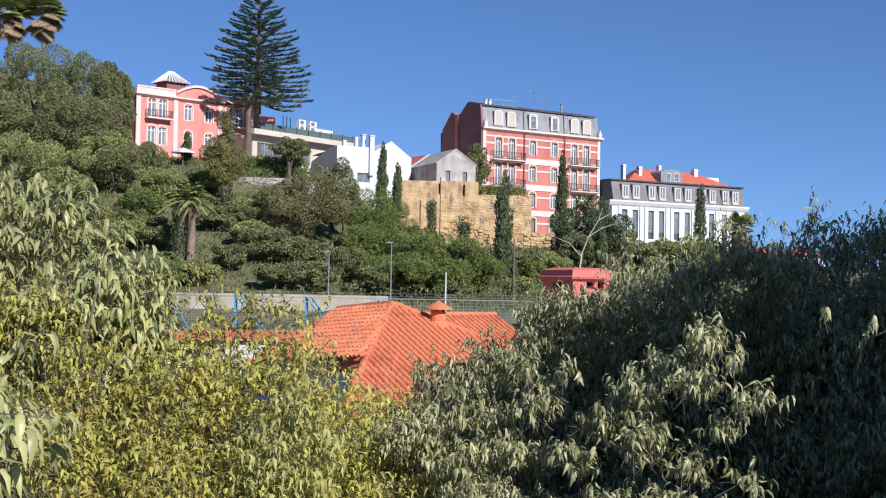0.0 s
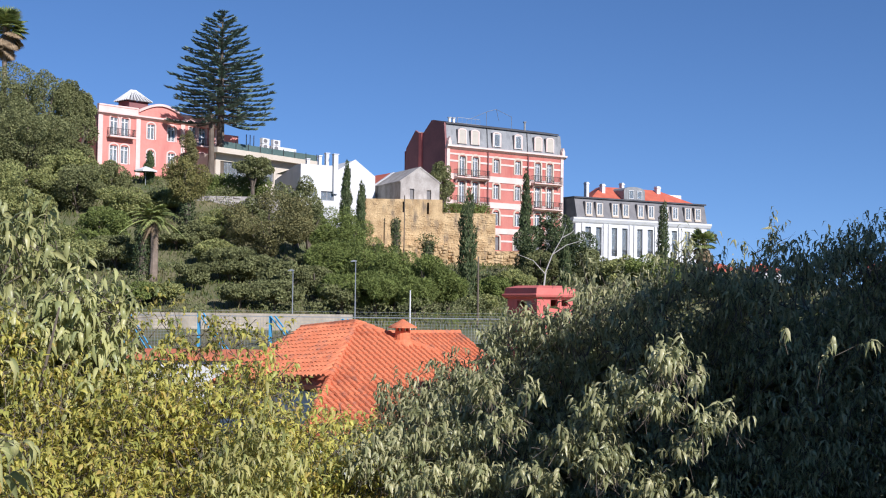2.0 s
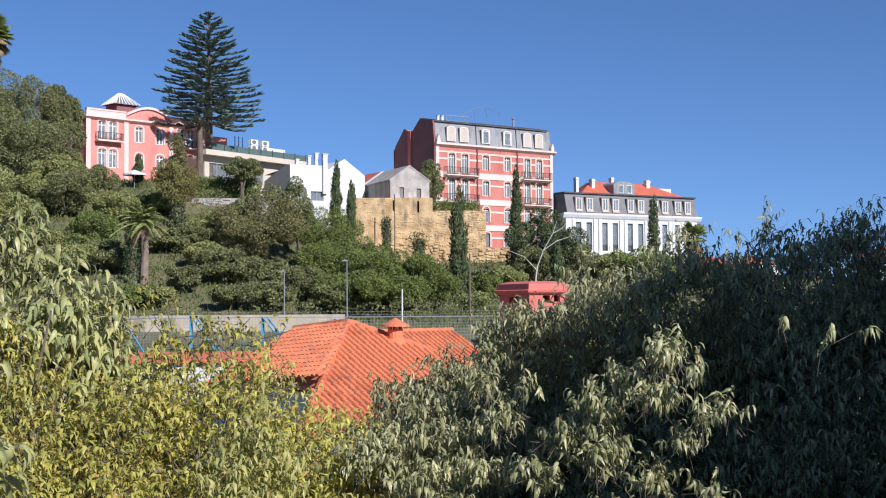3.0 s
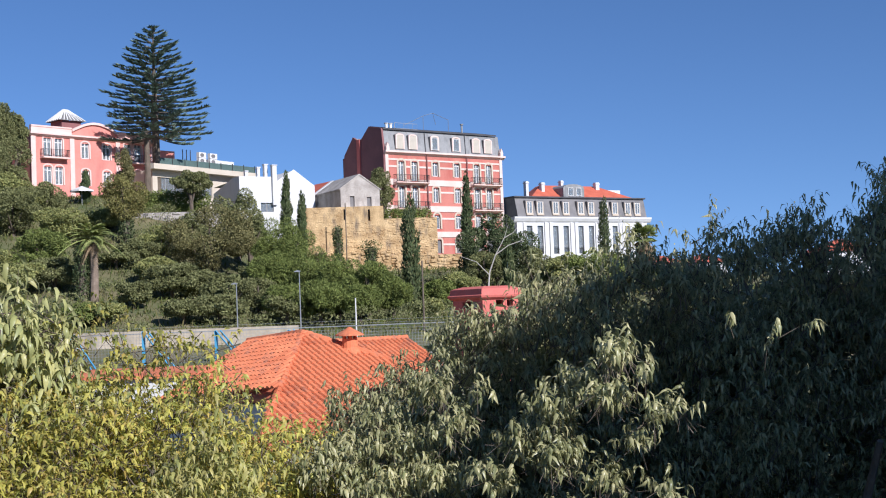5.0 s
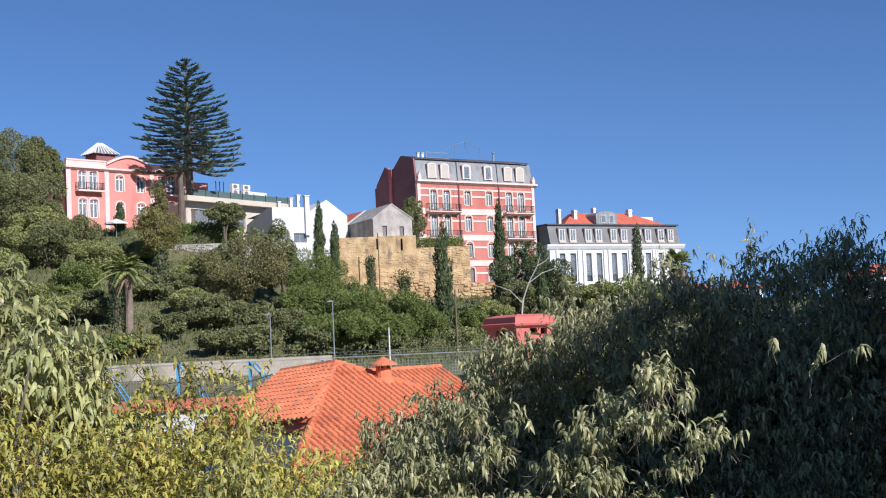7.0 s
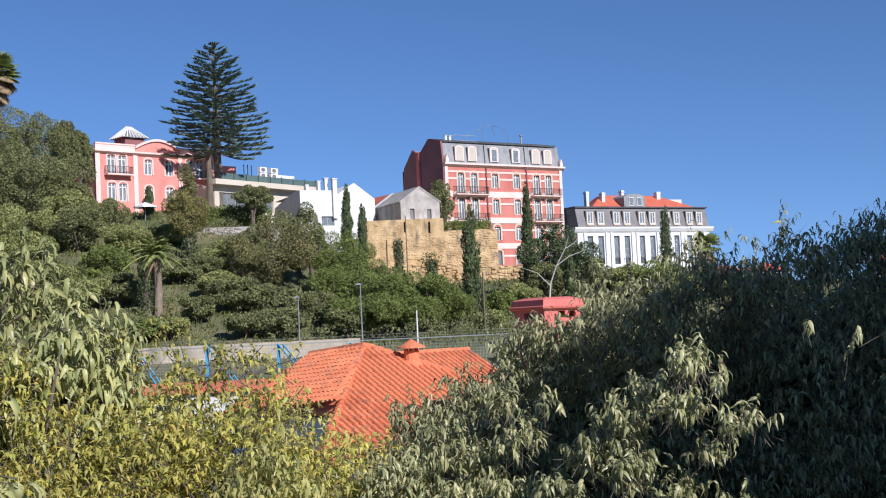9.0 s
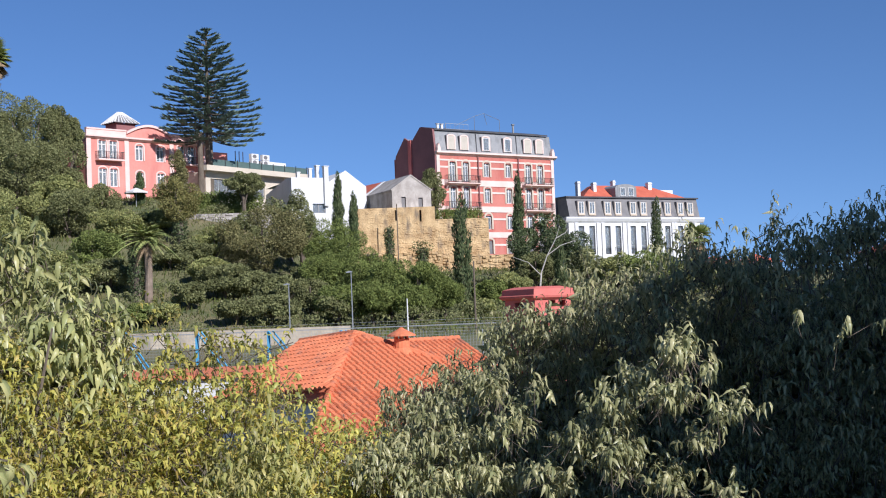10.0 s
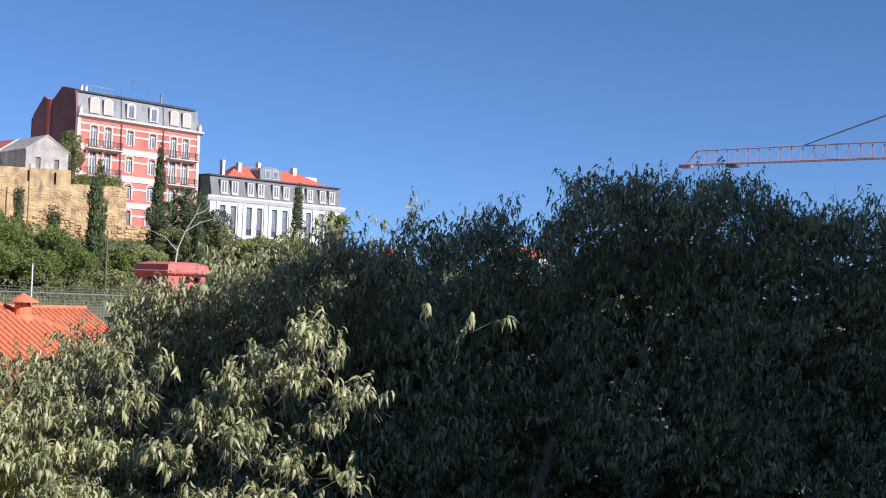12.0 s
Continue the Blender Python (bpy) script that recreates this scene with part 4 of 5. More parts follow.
part("garden_wall", Shape().box(-EV + 0.5, EV - 0.5, -EV + 0.5, -EL + 0.3, 3.5, ez - 0.15), M_WHITE, oh)
# wing with a lower ridge to the right
WZ = 10.72
wing = part("wing_roof", Shape().prism([(4.6, WZ), (4.6 - 7.2, WZ - 3.456), (4.6 - 7.2, WZ - 3.6), (9.6, WZ - 2.6), (9.6, WZ - 2.4)], "x", 3.1, 9.5), M_TILE, oh)
q2 = 1 / math.sqrt(1 + 0.48 ** 2)
tiled(wing, (6.4, 4.6, WZ), (1, 0, 0), (0, -q2, -0.48 * q2), lambda u, v: -3.6 < u < 3.1 and v < 7.9, 3.7, 7.9)
for k in range(17):
    part("ridge_tile", Shape().tube([(3.0 + 0.38 * k, 4.6, WZ + 0.06), (3.42 + 0.38 * k, 4.6, WZ + 0.06)], [0.10, 0.13], 7), M_TILE, wing)
part("wing_wall", Shape().box(3.3, 9.2, 0.2, 9.2, 4.5, WZ - 2.6), M_WHITE, oh)
ch = part("chimney", Shape().tube([(1.3, -1.5, 9.9), (1.3, -1.5, 10.5), (1.3, -1.5, 10.66), (1.3, -1.5, 11.02)], [0.62, 0.46, 0.34, 0.31], 14), M_TILE, oh, "round orange chimney with a conical cap")
part("cap", Shape().tube([(1.3, -1.5, 11.14), (1.3, -1.5, 11.2), (1.3, -1.5, 11.42), (1.3, -1.5, 11.5)], [0.6, 0.58, 0.16, 0.05], 16), M_TILE, ch)
for k in range(6):
    a = k * math.pi / 3
    part("cap_post", Shape().box(-0.05, 0.05, -0.05, 0.05, 0, 0.26), M_TILE, ch, at=pose(1.3 + 0.25 * math.cos(a), -1.5 + 0.25 * math.sin(a), 10.9))

an = thing("garden_annex", pose(-15.2, 60.2, 5.0, 0, 0, 2), "long low white wall with terracotta coping", "wall")
part("wall", Shape().box(0, 8.6, 0, 3.0, 0, 4.45), M_WHITE, an)
for k in range(24):
    part("coping", Shape().prism([(-0.25, 4.45), (3.2, 4.45), (3.2, 4.85), (-0.25, 4.62)], "x", k * 0.36 + 0.006, k * 0.36 + 0.354), M_TILE, an)

# ---------- red hut above the near tree ----------
hut = thing("roof_hut", pose(3.58, 45.15, 4.0, 0, 0, 30), "brick red rendered turret with a flat overhanging roof", "building")
HW, HD, HZ = 1.5, 1.85, 8.38
s = wall_front(Shape(), 0, HW, 0, HZ, [(0.56, 0.86, HZ - 0.26, HZ - 0.04), (1.02, 1.28, HZ - 0.26, HZ - 0.04)], 0.14)
s.face((0, 0, 0), (0, HD, 0), (0, HD, HZ - 0.3), (0, 0, HZ - 0.3)).face((0, 0, HZ - 0.3), (0, 0.35, HZ - 0.3), (0, 0.35, HZ), (0, 0, HZ)).face((0, 1.25, HZ - 0.3), (0, HD, HZ - 0.3), (0, HD, HZ), (0, 1.25, HZ)).face((0, 0.35, HZ - 0.08), (0, 1.25, HZ - 0.08), (0, 1.25, HZ), (0, 0.35, HZ))
s.face((HW, 0, 0), (HW, HD, 0), (HW, HD, HZ), (HW, 0, HZ)).face((0, HD, 0), (HW, HD, 0), (HW, HD, HZ), (0, HD, HZ)).face((0, 0, HZ - 0.6), (HW, 0, HZ - 0.6), (HW, HD, HZ - 0.6), (0, HD, HZ - 0.6))
for y in (0.35, 1.25):
    s.face((0, y, HZ - 0.3), (0.14, y, HZ - 0.3), (0.14, y, HZ - 0.08), (0, y, HZ - 0.08))
part("wall", s, M_HUT, hut)
part("shutter", Shape().box(0.12, 0.16, 0.36, 0.9, HZ - 0.3, HZ - 0.08), M_BLIND, hut, "pale shutter in a low opening")
k = Shape()
rings = [[(-a, -a, z), (HW + a, -a, z), (HW + a, HD + a, z), (-a, HD + a, z)] for a, z in ((0.05, HZ), (0.13, HZ + 0.06), (0.15, HZ + 0.13), (0.09, HZ + 0.17), (0.06, HZ + 0.36), (-0.25, HZ + 0.45))]
for lo, hi in zip(rings, rings[1:]):
    for i in range(4):
        j = (i + 1) % 4
        k.face(lo[i], lo[j], hi[j], hi[i])
k.face(*reversed(rings[0])).face(*rings[-1])
part("roof", k, M_HUT, hut, "moulded brick red roof slab")

# ---------- sports court: fence, wall, lamps ----------
fence = thing("court_fence", pose(-34, 85, 9.3), "tall wire fence with blue steel posts round a sports court", "fence")
for k, x in enumerate((-25.5, -20.0, -15.15, -10.55, -5.9, -1.2, 3.2, 8.0)):
    h = 2.35 - 0.085 * (x + 25) / 3
    lx = x + 34
    p = part("post", Shape().box(lx - (0.1 if x < -3 else 0.035), lx + (0.1 if x < -3 else 0.035), -0.1 if x < -3 else -0.035, 0.1 if x < -3 else 0.035, -1.5, h), M_BLUE if x < -3 else M_STEEL, fence, "blue painted steel post" if x < -3 else "")
    if x < -3:
        for dx in (0.0, 0.3):
            part("brace", Shape().tube([(lx + dx, -0.12, h), (lx + 2.0 + dx, -1.9, -0.3)], 0.055, 5), M_BLUE, p)
net = Shape()
top = lambda x: 2.3 - 0.028 * (x - 9)
for k in range(235):
    x = k * 0.2
    net.box(x - 0.007, x + 0.007, -0.007, 0.007, -0.5, top(x))
for k in range(15):
    z = -0.4 + 0.19 * k
    net.box(0, 47, -0.006, 0.006, z - 0.006, z + 0.006)
net.box(0, 47, -0.03, 0.03, 1.9, 1.95)
part("wire_mesh", net, M_STEEL, fence)
cw = thing("court_wall", pose(-40, 96, 9.0), "long low pale concrete wall behind the court", "wall", kind="structure")
part("wall", rubble(Shape().box(0, 34, 0, 0.4, -1, 2.3), 0, 34, -0.003, 0, 1.3, 0.5, rg, 0.08), M_COURT, cw)


def lamp(x, y, z, h, lean=0):
    t = thing("street_lamp", pose(x, y, z), "slim steel lamp post at the foot of the wooded slope", "street lamp", "park lamps")
    part("pole", Shape().tube([(0, 0, -0.5), (0, 0, h * 0.5), (0, 0, h)], [0.07, 0.05, 0.04], 8), M_STEEL, t)
    part("lamp_head", Shape().prism([(-0.4, h - 0.02), (0.08, h + 0.0), (0.1, h + 0.08), (-0.16, h + 0.13), (-0.4, h + 0.04)], "y", -0.1, 0.1), M_STEEL, t)
    return t


lamp(-11.36, 105, 10.2, 4.45)
lamp(-6.37, 105, 10.2, 5.25)
fp = thing("flagpole", pose(-1.78, 95, 9.5), "thin white pole beside the court", "pole")
part("pole", Shape().tube([(0, 0, -0.3), (0, 0, 3.6)], [0.065, 0.045], 8), M_FRAME, fp)
for x, y, h in ((3.2, 98, 5.5), (-3.9, 158, 9.0)):
    up = thing("utility_pole", pose(x, y, ground_z(x, y)), "weathered wooden utility pole", "pole")
    part("pole", Shape().tube([(0, 0, -0.5), (0, 0, h)], [0.08, 0.06], 8), M_BARK, up)

# ---------- parasol, hedge ----------
par = thing("parasol", pose(-33.8, 152, 24.1), "white garden parasol on the villa terrace", "parasol")
part("pole", Shape().tube([(0, 0, -1), (0, 0, 3.5)], 0.05, 6), M_STEEL, par)
k = Shape()
for i in range(8):
    a, b2 = i * math.pi / 4, (i + 1) * math.pi / 4
    k.face((0, 0, 3.6), (1.35 * math.cos(a), 1.35 * math.sin(a), 3.1), (1.35 * math.cos(b2), 1.35 * math.sin(b2), 3.1))
    k.face((1.35 * math.cos(a), 1.35 * math.sin(a), 3.1), (1.35 * math.cos(b2), 1.35 * math.sin(b2), 3.1), (1.35 * math.cos(b2), 1.35 * math.sin(b2), 2.92), (1.35 * math.cos(a), 1.35 * math.sin(a), 2.92))
part("canopy", k, M_FRAME, par)
hedge = thing("hedge", pose(-26.8, 152, 24.0), "clipped dark green hedge on the terrace", "hedge")
part("crown", crown_mesh(5, [(x, 0, 1.4, 1.0, 0.9, 1.4) for x in np.arange(-3, 7, 0.8)], 16000, 0.24, F_PINE, inner=0.5), F_PINE, hedge)

top_hedge = thing("hedge", pose(2.6, 163.2, 23.3, 0, 0, 4), "low green hedge on top of the stone wall", "hedge")
part("crown", crown_mesh(6, [(x, 0, 0.6, 0.8, 0.8, 0.8) for x in np.arange(-1.6, 3.4, 0.7)], 5000, 0.2, F_PINE, inner=0.5), F_PINE, top_hedge)

# ---------- norfolk pine ----------
nf = thing("norfolk_pine", pose(-28.97, 174.5, 28.1) @ Matrix.Diagonal((1.163, 1.163, 1.163, 1)), "tall layered norfolk island pine with dark tiered branches", "tree")
part("trunk", Shape().tube([(0, 0, -0.8), (0, 0, 6), (0, 0, 14), (0, 0, 19.4)], [0.5, 0.42, 0.22, 0.04], 10), M_BARK, nf)
rng = np.random.default_rng(31)
P_, A_, N_, S_ = [], [], [], []
tiers = 21
for k in range(tiers):
    f = k / (tiers - 1)
    z = 6.9 + 12.5 * f ** 0.92
    length = 6.7 * (1 - f) ** 0.72 * (0.78 + 0.22 * min(1, f * 6)) + 0.35
    count = 7 if f < 0.8 else 5
    for j in range(count):
        a = 2 * math.pi * (j + 0.37 * k) / count + rng.uniform(-0.15, 0.15)
        ln = length * rng.uniform(0.82, 1.1)
        dirn = np.array((math.cos(a), math.sin(a), 0))
        rise = -0.10 + 0.42 * f
        pts = [np.array((0, 0, z)) + dirn * ln * t + np.array((0, 0, ln * (rise * t + 0.13 * t * t * t - 0.10 * t))) for t in np.linspace(0, 1, 6)]
        part("branch", Shape().tube(pts, [0.09 * (1 - 0.6 * f), 0.07, 0.055, 0.04, 0.03, 0.015], 4), M_BARK, nf)
        n = int(14 + ln * 26)
        t = 0.12 + 0.88 * rng.random(n) ** 0.75
        seg = np.clip((t * 5).astype(int), 0, 4)
        P0, P1 = np.array(pts)[seg], np.array(pts)[seg + 1]
        pp = P0 + (P1 - P0) * (t * 5 - seg)[:, None]
        sideways = np.array((-dirn[1], dirn[0], 0))
        sg = rng.choice((-1, 1), n)
        P_.append(pp)
        A_.append(dirn * 0.8 + sideways * (sg * rng.uniform(0.2, 0.9, n))[:, None] + np.array((0, 0, 1)) * rng.uniform(0.0, 0.5, n)[:, None])
        N_.append(np.array((0, 0, 1.0)) + rand_dirs(rng, n) * 0.8)
        S_.append(rng.uniform(0.5, 0.95, n) * (0.65 + 0.35 * (1 - f)))
part("crown", swarm("crown", [(0, 0, 0), (-0.13, 0.5, 0.02), (0, 1, 0.1), (0.13, 0.5, 0.02)], CARD_F, np.concatenate(P_), np.concatenate(A_), np.concatenate(N_), np.concatenate(S_), F_NORFOLK), F_NORFOLK, nf)

# ---------- palms ----------


def palm(name, x, y, z, trunk, r, frond, seed, label, dead=0, fan=False, count=34, size=1.0):
    t = thing(name, pose(x, y, z), label, "palm tree")
    part("trunk", Shape().tube([(0, 0, -0.5), (0.1, 0, trunk * 0.5), (0, 0, trunk)], [r * 1.2, r, r * 0.9], 10), M_PALMBARK, t)
    rng = np.random.default_rng(seed)
    for kind, num, mat in (("frond_crown", count, F_PALM), ("dead_frond_skirt", dead, F_DEAD)):
        if not num:
            continue
        P_, A_, N_, S_ = [], [], [], []
        for k in range(num):
            a = rng.uniform(0, 2 * math.pi)
            el = rng.uniform(-0.35, 1.35) if kind == "frond_crown" else rng.uniform(-1.35, -0.35)
            d = np.array((math.cos(a) * math.cos(el), math.sin(a) * math.cos(el), math.sin(el)))
            ln = frond * rng.uniform(0.75, 1.1)
            base = np.array((0, 0, trunk - (rng.uniform(0, dead * 0.07) if kind != "frond_crown" else 0)))
            if fan:
                n = 26
                hub = base + d * ln * 0.55
                sd = np.cross(d, (0, 0, 1.0)) + 1e-6
                sd /= np.linalg.norm(sd)
                ang = np.linspace(-1.5, 1.5, n)
                P_.append(np.repeat(hub[None], n, 0))
                A_.append(d[None] * np.cos(ang)[:, None] + sd[None] * np.sin(ang)[:, None] - np.array((0, 0, 0.25)))
                N_.append(np.cross(sd, d)[None] + rand_dirs(rng, n) * 0.2)
                S_.append(np.full(n, ln * 0.6))
                P_.append(base[None]), A_.append(d[None]), N_.append(np.array(((0.1, 0.2, 1.0),))), S_.append(np.array((ln * 0.6,)))
            else:
                n = 46
                tt = np.linspace(0.12, 1, n)
                pp = base + d[None] * (ln * tt)[:, None] - np.array((0, 0, 1.0)) * (ln * 0.42 * tt ** 2.2)[:, None]
                tg = d[None] - np.array((0, 0, 1.0)) * (0.92 * tt ** 1.2)[:, None]
                sd = np.cross(d, (0, 0, 1.0)) + 1e-6
                sd /= np.linalg.norm(sd)
                sg = np.where(np.arange(n) % 2, 1, -1)
                P_.append(pp), A_.append(tg * 0.7 + sd[None] * sg[:, None] - np.array((0, 0, 0.25)))
                N_.append(np.array((0, 0, 1.0)) + rand_dirs(rng, n) * 0.25), S_.append(ln * 0.24 * (1.1 - 0.6 * tt) * 1.3)
        part(kind, swarm(kind, [(0, 0, 0), (-0.07, 0.4, 0.02), (0, 1, -0.1), (0.07, 0.4, 0.02)], CARD_F, np.concatenate(P_), np.concatenate(A_), np.concatenate(N_), size * np.concatenate(S_), mat), mat, t)
    return t


palm("date_palm", -24.7, 115, 13.4, 6.0, 0.34, 2.6, 41, "date palm with arching pale green fronds on the slope", dead=8, count=30)
palm("fan_palm", 39.3, 193, 13.0, 8.6, 0.3, 2.2, 42, "fan palm with brown dead fronds beside a white building", dead=26, fan=True, count=44)
palm("washingtonia_palm", -79.0, 220, 40.5, 17.0, 0.4, 3.5, 43, "tall fan palm with a thick skirt of dead fronds", dead=34, fan=True, count=64)
palm("washingtonia_palm", -73.2, 220, 40.5, 17.4, 0.4, 3.5, 44, "tall fan palm with a thick skirt of dead fronds", dead=34, fan=True, count=64)

def ivy_trunk(x, y, z0, z1, r, seed, label, tuft=0):
    """A bare trunk wrapped in dark ivy, with a few scraggly leaves at its head."""
    t = thing("ivy_clad_trunk", pose(x, y, z0), label, "tree trunk")
    h = z1 - z0
    part("trunk", Shape().tube([(0, 0, -0.8), (0.05, 0, h * 0.5), (0, 0, h)], [r * 0.8, r * 0.6, r * 0.5], 8), M_BARK, t)
    g = np.random.default_rng(seed)
    blobs = [(g.uniform(-0.15, 0.15) * r, 0, h * f, r * g.uniform(0.75, 1.1), r * 0.9, h * 0.09) for f in np.linspace(0.12, 0.95, 9)]
    part("ivy", crown_mesh(seed, blobs, int(900 + 500 * h * r), 0.2, F_CYPRESS, droop=0.6), F_CYPRESS, t)
    if tuft:
        part("crown", crown_mesh(seed + 1, [(0, 0, h + 0.2, tuft, tuft, tuft * 0.6)], 220, 0.3, F_BROWN, inner=0.2), F_BROWN, t)
    return t


ivy_trunk(-25.75, 115.2, 13.4, 19.2, 0.62, 601, "dark ivy covered trunk beside the date palm")
ivy_trunk(-4.87, 156, 17.0, 22.1, 0.55, 602, "dark ivy covered stump before the stone wall")
ivy_trunk(-0.97, 155, 16.0, 19.5, 0.75, 603, "ivy covered stump with a few brown leaves", 1.3)
ivy_trunk(-26.0, 137, 14.8, 23.6, 0.7, 604, "dark ivy covered trunk under drying leaves")
bare = thing("bare_trunk", pose(-29.8, 172, 27.8), "thick reddish-brown bare trunk beside the norfolk pine", "tree trunk")
part("trunk", Shape().tube([(0, 0, -0.6), (0.1, 0, 4), (0.0, 0, 8.6)], [0.5, 0.4, 0.34], 10), M_BARK, bare)

# ---------- trees of the hillside ----------
G = lambda x, y: ground_z(x, y) - 0.2
OAKS = ((-53, 158, 40.6, 6.5, 30), (-61.5, 160, 38.0, 6.5, 28), (-47.0, 156, 39.6, 4.6, 29), (-44.6, 157.5, 38.4, 1.9, 33), (-42.6, 158, 37.2, 1.5, 33), (-43.6, 157, 35.6, 3.1, 26.5),
        (-46.0, 147, 34.5, 5.2, 24), (-54, 145, 34.0, 5.5, 24), (-39.8, 144, 28.6, 4.0, 21), (-47.5, 134, 27.5, 5.5, 16), (-56, 132, 26.5, 5.5, 17), (-63, 145, 35, 6, 24))
for k, (x, y, top, rx, base) in enumerate(OAKS):
    g = G(x, y)
    tree("oak", x, y, g, top - g, rx, max(base - g, 1.0), F_OLIVE if k in (8, 9) else F_OAK, 100 + k, "dense dark green evergreen oak on the hillside", n=int(6000 + 4200 * rx), size=0.22, lumps=34, lump=0.27, group="hillside oaks")
FILL = (
    (-37.8, 138, 26.2, 3.6, 20.2, F_OAK),
    (-37.0, 122, 19.8, 3.7, 15.1, F_OLIVE),
    (-32.3, 136, 24.1, 2.9, 18.9, F_OLIVE),
    (-28.7, 118, 18.0, 2.8, 13.5, F_OAK),
    (-29.1, 142, 24.3, 2.4, 20.5, F_OLIVE),
    (-24.9, 126, 18.5, 2.2, 15.2, F_OAK),
    (-23.2, 128, 19.8, 2.2, 15.3, F_OAK),
    (-18.5, 118, 17.1, 2.5, 12.5, F_OAK),
    (-20.9, 113, 15.4, 1.7, 12.5, F_OAK),
    (-10.8, 122, 17.3, 2.1, 13.1, F_OAK),
    (-19.1, 136, 23.0, 2.3, 18.4, F_OAK),
    (-13.1, 134, 22.3, 2.3, 17.8, F_OAK),
    (-13.3, 109, 13.9, 2.3, 11.6, F_OAK),
    (-16.0, 108, 13.6, 1.9, 11.6, F_OAK),
    (-22.2, 108, 13.6, 1.9, 11.8, F_OLIVE),
    (-24.1, 107, 13.5, 2.1, 11.6, F_PINE),
    (-7.8, 110, 13.9, 1.9, 11.6, F_OAK),
)
FILL = tuple(r[:4] + (r[4] + 0.5, r[5]) + ("dense evergreen tree crowding the slope",) for r in FILL)
UPPER = (
    (-41.1, 140, 26.3, 2.7, 21.2, F_OLIVE, "rounded lighter green tree among the oaks"),
    (-41.8, 132, 23.2, 3.4, 18.1, F_OLIVE, "bushy olive-green tree on the slope"),
    (-36.0, 145, 27.5, 2.5, 21.9, F_OAK, "dark evergreen tree below the villa"),
    (-31.8, 124, 20.9, 3.1, 14.6, F_PINE, "soft dense green conifer on the slope"),
    (-32.1, 116, 17.7, 3.0, 12.9, F_OLIVE, "bushy olive-green tree on the slope"),
    (-21.6, 132, 21.2, 2.2, 16.8, F_OLIVE, "bushy olive-green tree on the slope"),
    (-20.6, 122, 18.0, 1.9, 13.6, F_OLIVE, "bushy olive-green tree on the slope"),
    (-21.1, 150, 28.9, 2.2, 26.3, F_OAK, "small dark green tree on the terrace"),
    (-16.6, 119, 16.6, 2.3, 12.8, F_OAK, "dark evergreen tree on the slope"),
    (-14.9, 140, 25.4, 2.8, 18.9, F_OAK, "dark evergreen tree beside a white house"),
    (-26.4, 138, 27.6, 2.6, 22.3, F_DRY, "half-bare tree with drying yellow-brown leaves"),
    (-30.5, 160, 33.0, 1.3, 27.6, F_BROWN, "scraggly brown-leaved tree before the villa"),
    (-29.5, 141, 22.6, 2.4, 19.0, F_OLIVE, "low spreading olive-green tree under the terrace"),
)
LOWER = (
    (-16.3, 128, 23.3, 4.7, 15.3, F_BROWN, "broad brown-olive tree with bare lower limbs"),
    (-12.9, 113, 15.7, 2.1, 12.3, F_OAK, "dark evergreen tree in deep shade"),
    (-10.5, 114, 15.5, 1.7, 12.0, F_OAK, "dark evergreen tree in deep shade"),
    (5.3, 118, 14.7, 1.5, 11.8, F_PINE, "low bright green tree near the court"),
    (7.2, 121, 15.4, 1.9, 12.9, F_OLIVE, "low olive-green tree near the court"),
    (4.0, 110, 13.0, 1.4, 11.1, F_OLIVE, "low olive-green tree near the court"),
    (12.0, 134, 21.6, 4.1, 14.4, F_CYPRESS, "dark rounded pine with dead pale limbs"),
    (15.1, 128, 17.6, 2.0, 13.8, F_OAK, "dark evergreen tree beside a white building"),
    (19.8, 120, 17.0, 2.9, 13.2, F_PINE, "light green tree below a white building"),
    (17.7, 125, 16.8, 2.1, 13.7, F_OLIVE, "olive-green tree below a white building"),
    (24.2, 125, 16.0, 2.1, 13.2, F_OLIVE, "olive-green tree below a white building"),
)
REST = (
    (0.4, 167.5, 30.0, 1.9, 25.0, F_OAK, "dark tree between the stone house and the red building"),
    (10.4, 131, 17.6, 2.4, 13.4, F_OAK, "dark evergreen tree on the slope"),
    (27, 190, 19.0, 2.6, 15.0, F_OLIVE, "small tree in front of a white building"),
    (33, 186, 18.6, 2.4, 14.5, F_OLIVE, "small tree in front of a white building"),
    (27, 118, 15.6, 3.2, 11, F_OLIVE, "olive-green tree beyond the garden"),
    (-45, 112, 17.5, 4.2, 11.0, F_OLIVE, "bushy olive-green tree on the slope"),
    (-37.5, 114, 17.0, 3.4, 11.5, F_OLIVE, "bushy olive-green tree on the slope"),
)
for k, (x, y, top, rx, base, mat, lab) in enumerate(UPPER + LOWER + REST + FILL):
    g = G(x, y)
    thin = mat in (F_DRY, F_BROWN)
    tree("tree", x, y, g, top - g, rx, max(base - g, 0.8), mat, 200 + k, lab, n=int((3600 + 3600 * rx) * (1.6 if mat is F_CYPRESS else 1)) if not thin else int(2500 + 3900 * rx), size=0.2, lumps=28, lump=0.28, limbs=7 if thin else 5)
PINES = ((-9.2, 128, 21.3, 3.0, 15.9), (-9.8, 120, 17.7, 2.6, 13.3), (-6.4, 118, 17.9, 2.8, 13.1), (-3.7, 115, 17.0, 2.7, 12.6), (-1.0, 113, 16.1, 2.4, 12.5), (1.1, 113, 15.0, 1.6, 12.3), (-5.0, 110, 14.6, 2.5, 11.9), (-1.7, 110, 14.3, 2.2, 11.9), (-8.2, 111, 14.6, 2.0, 12.0))
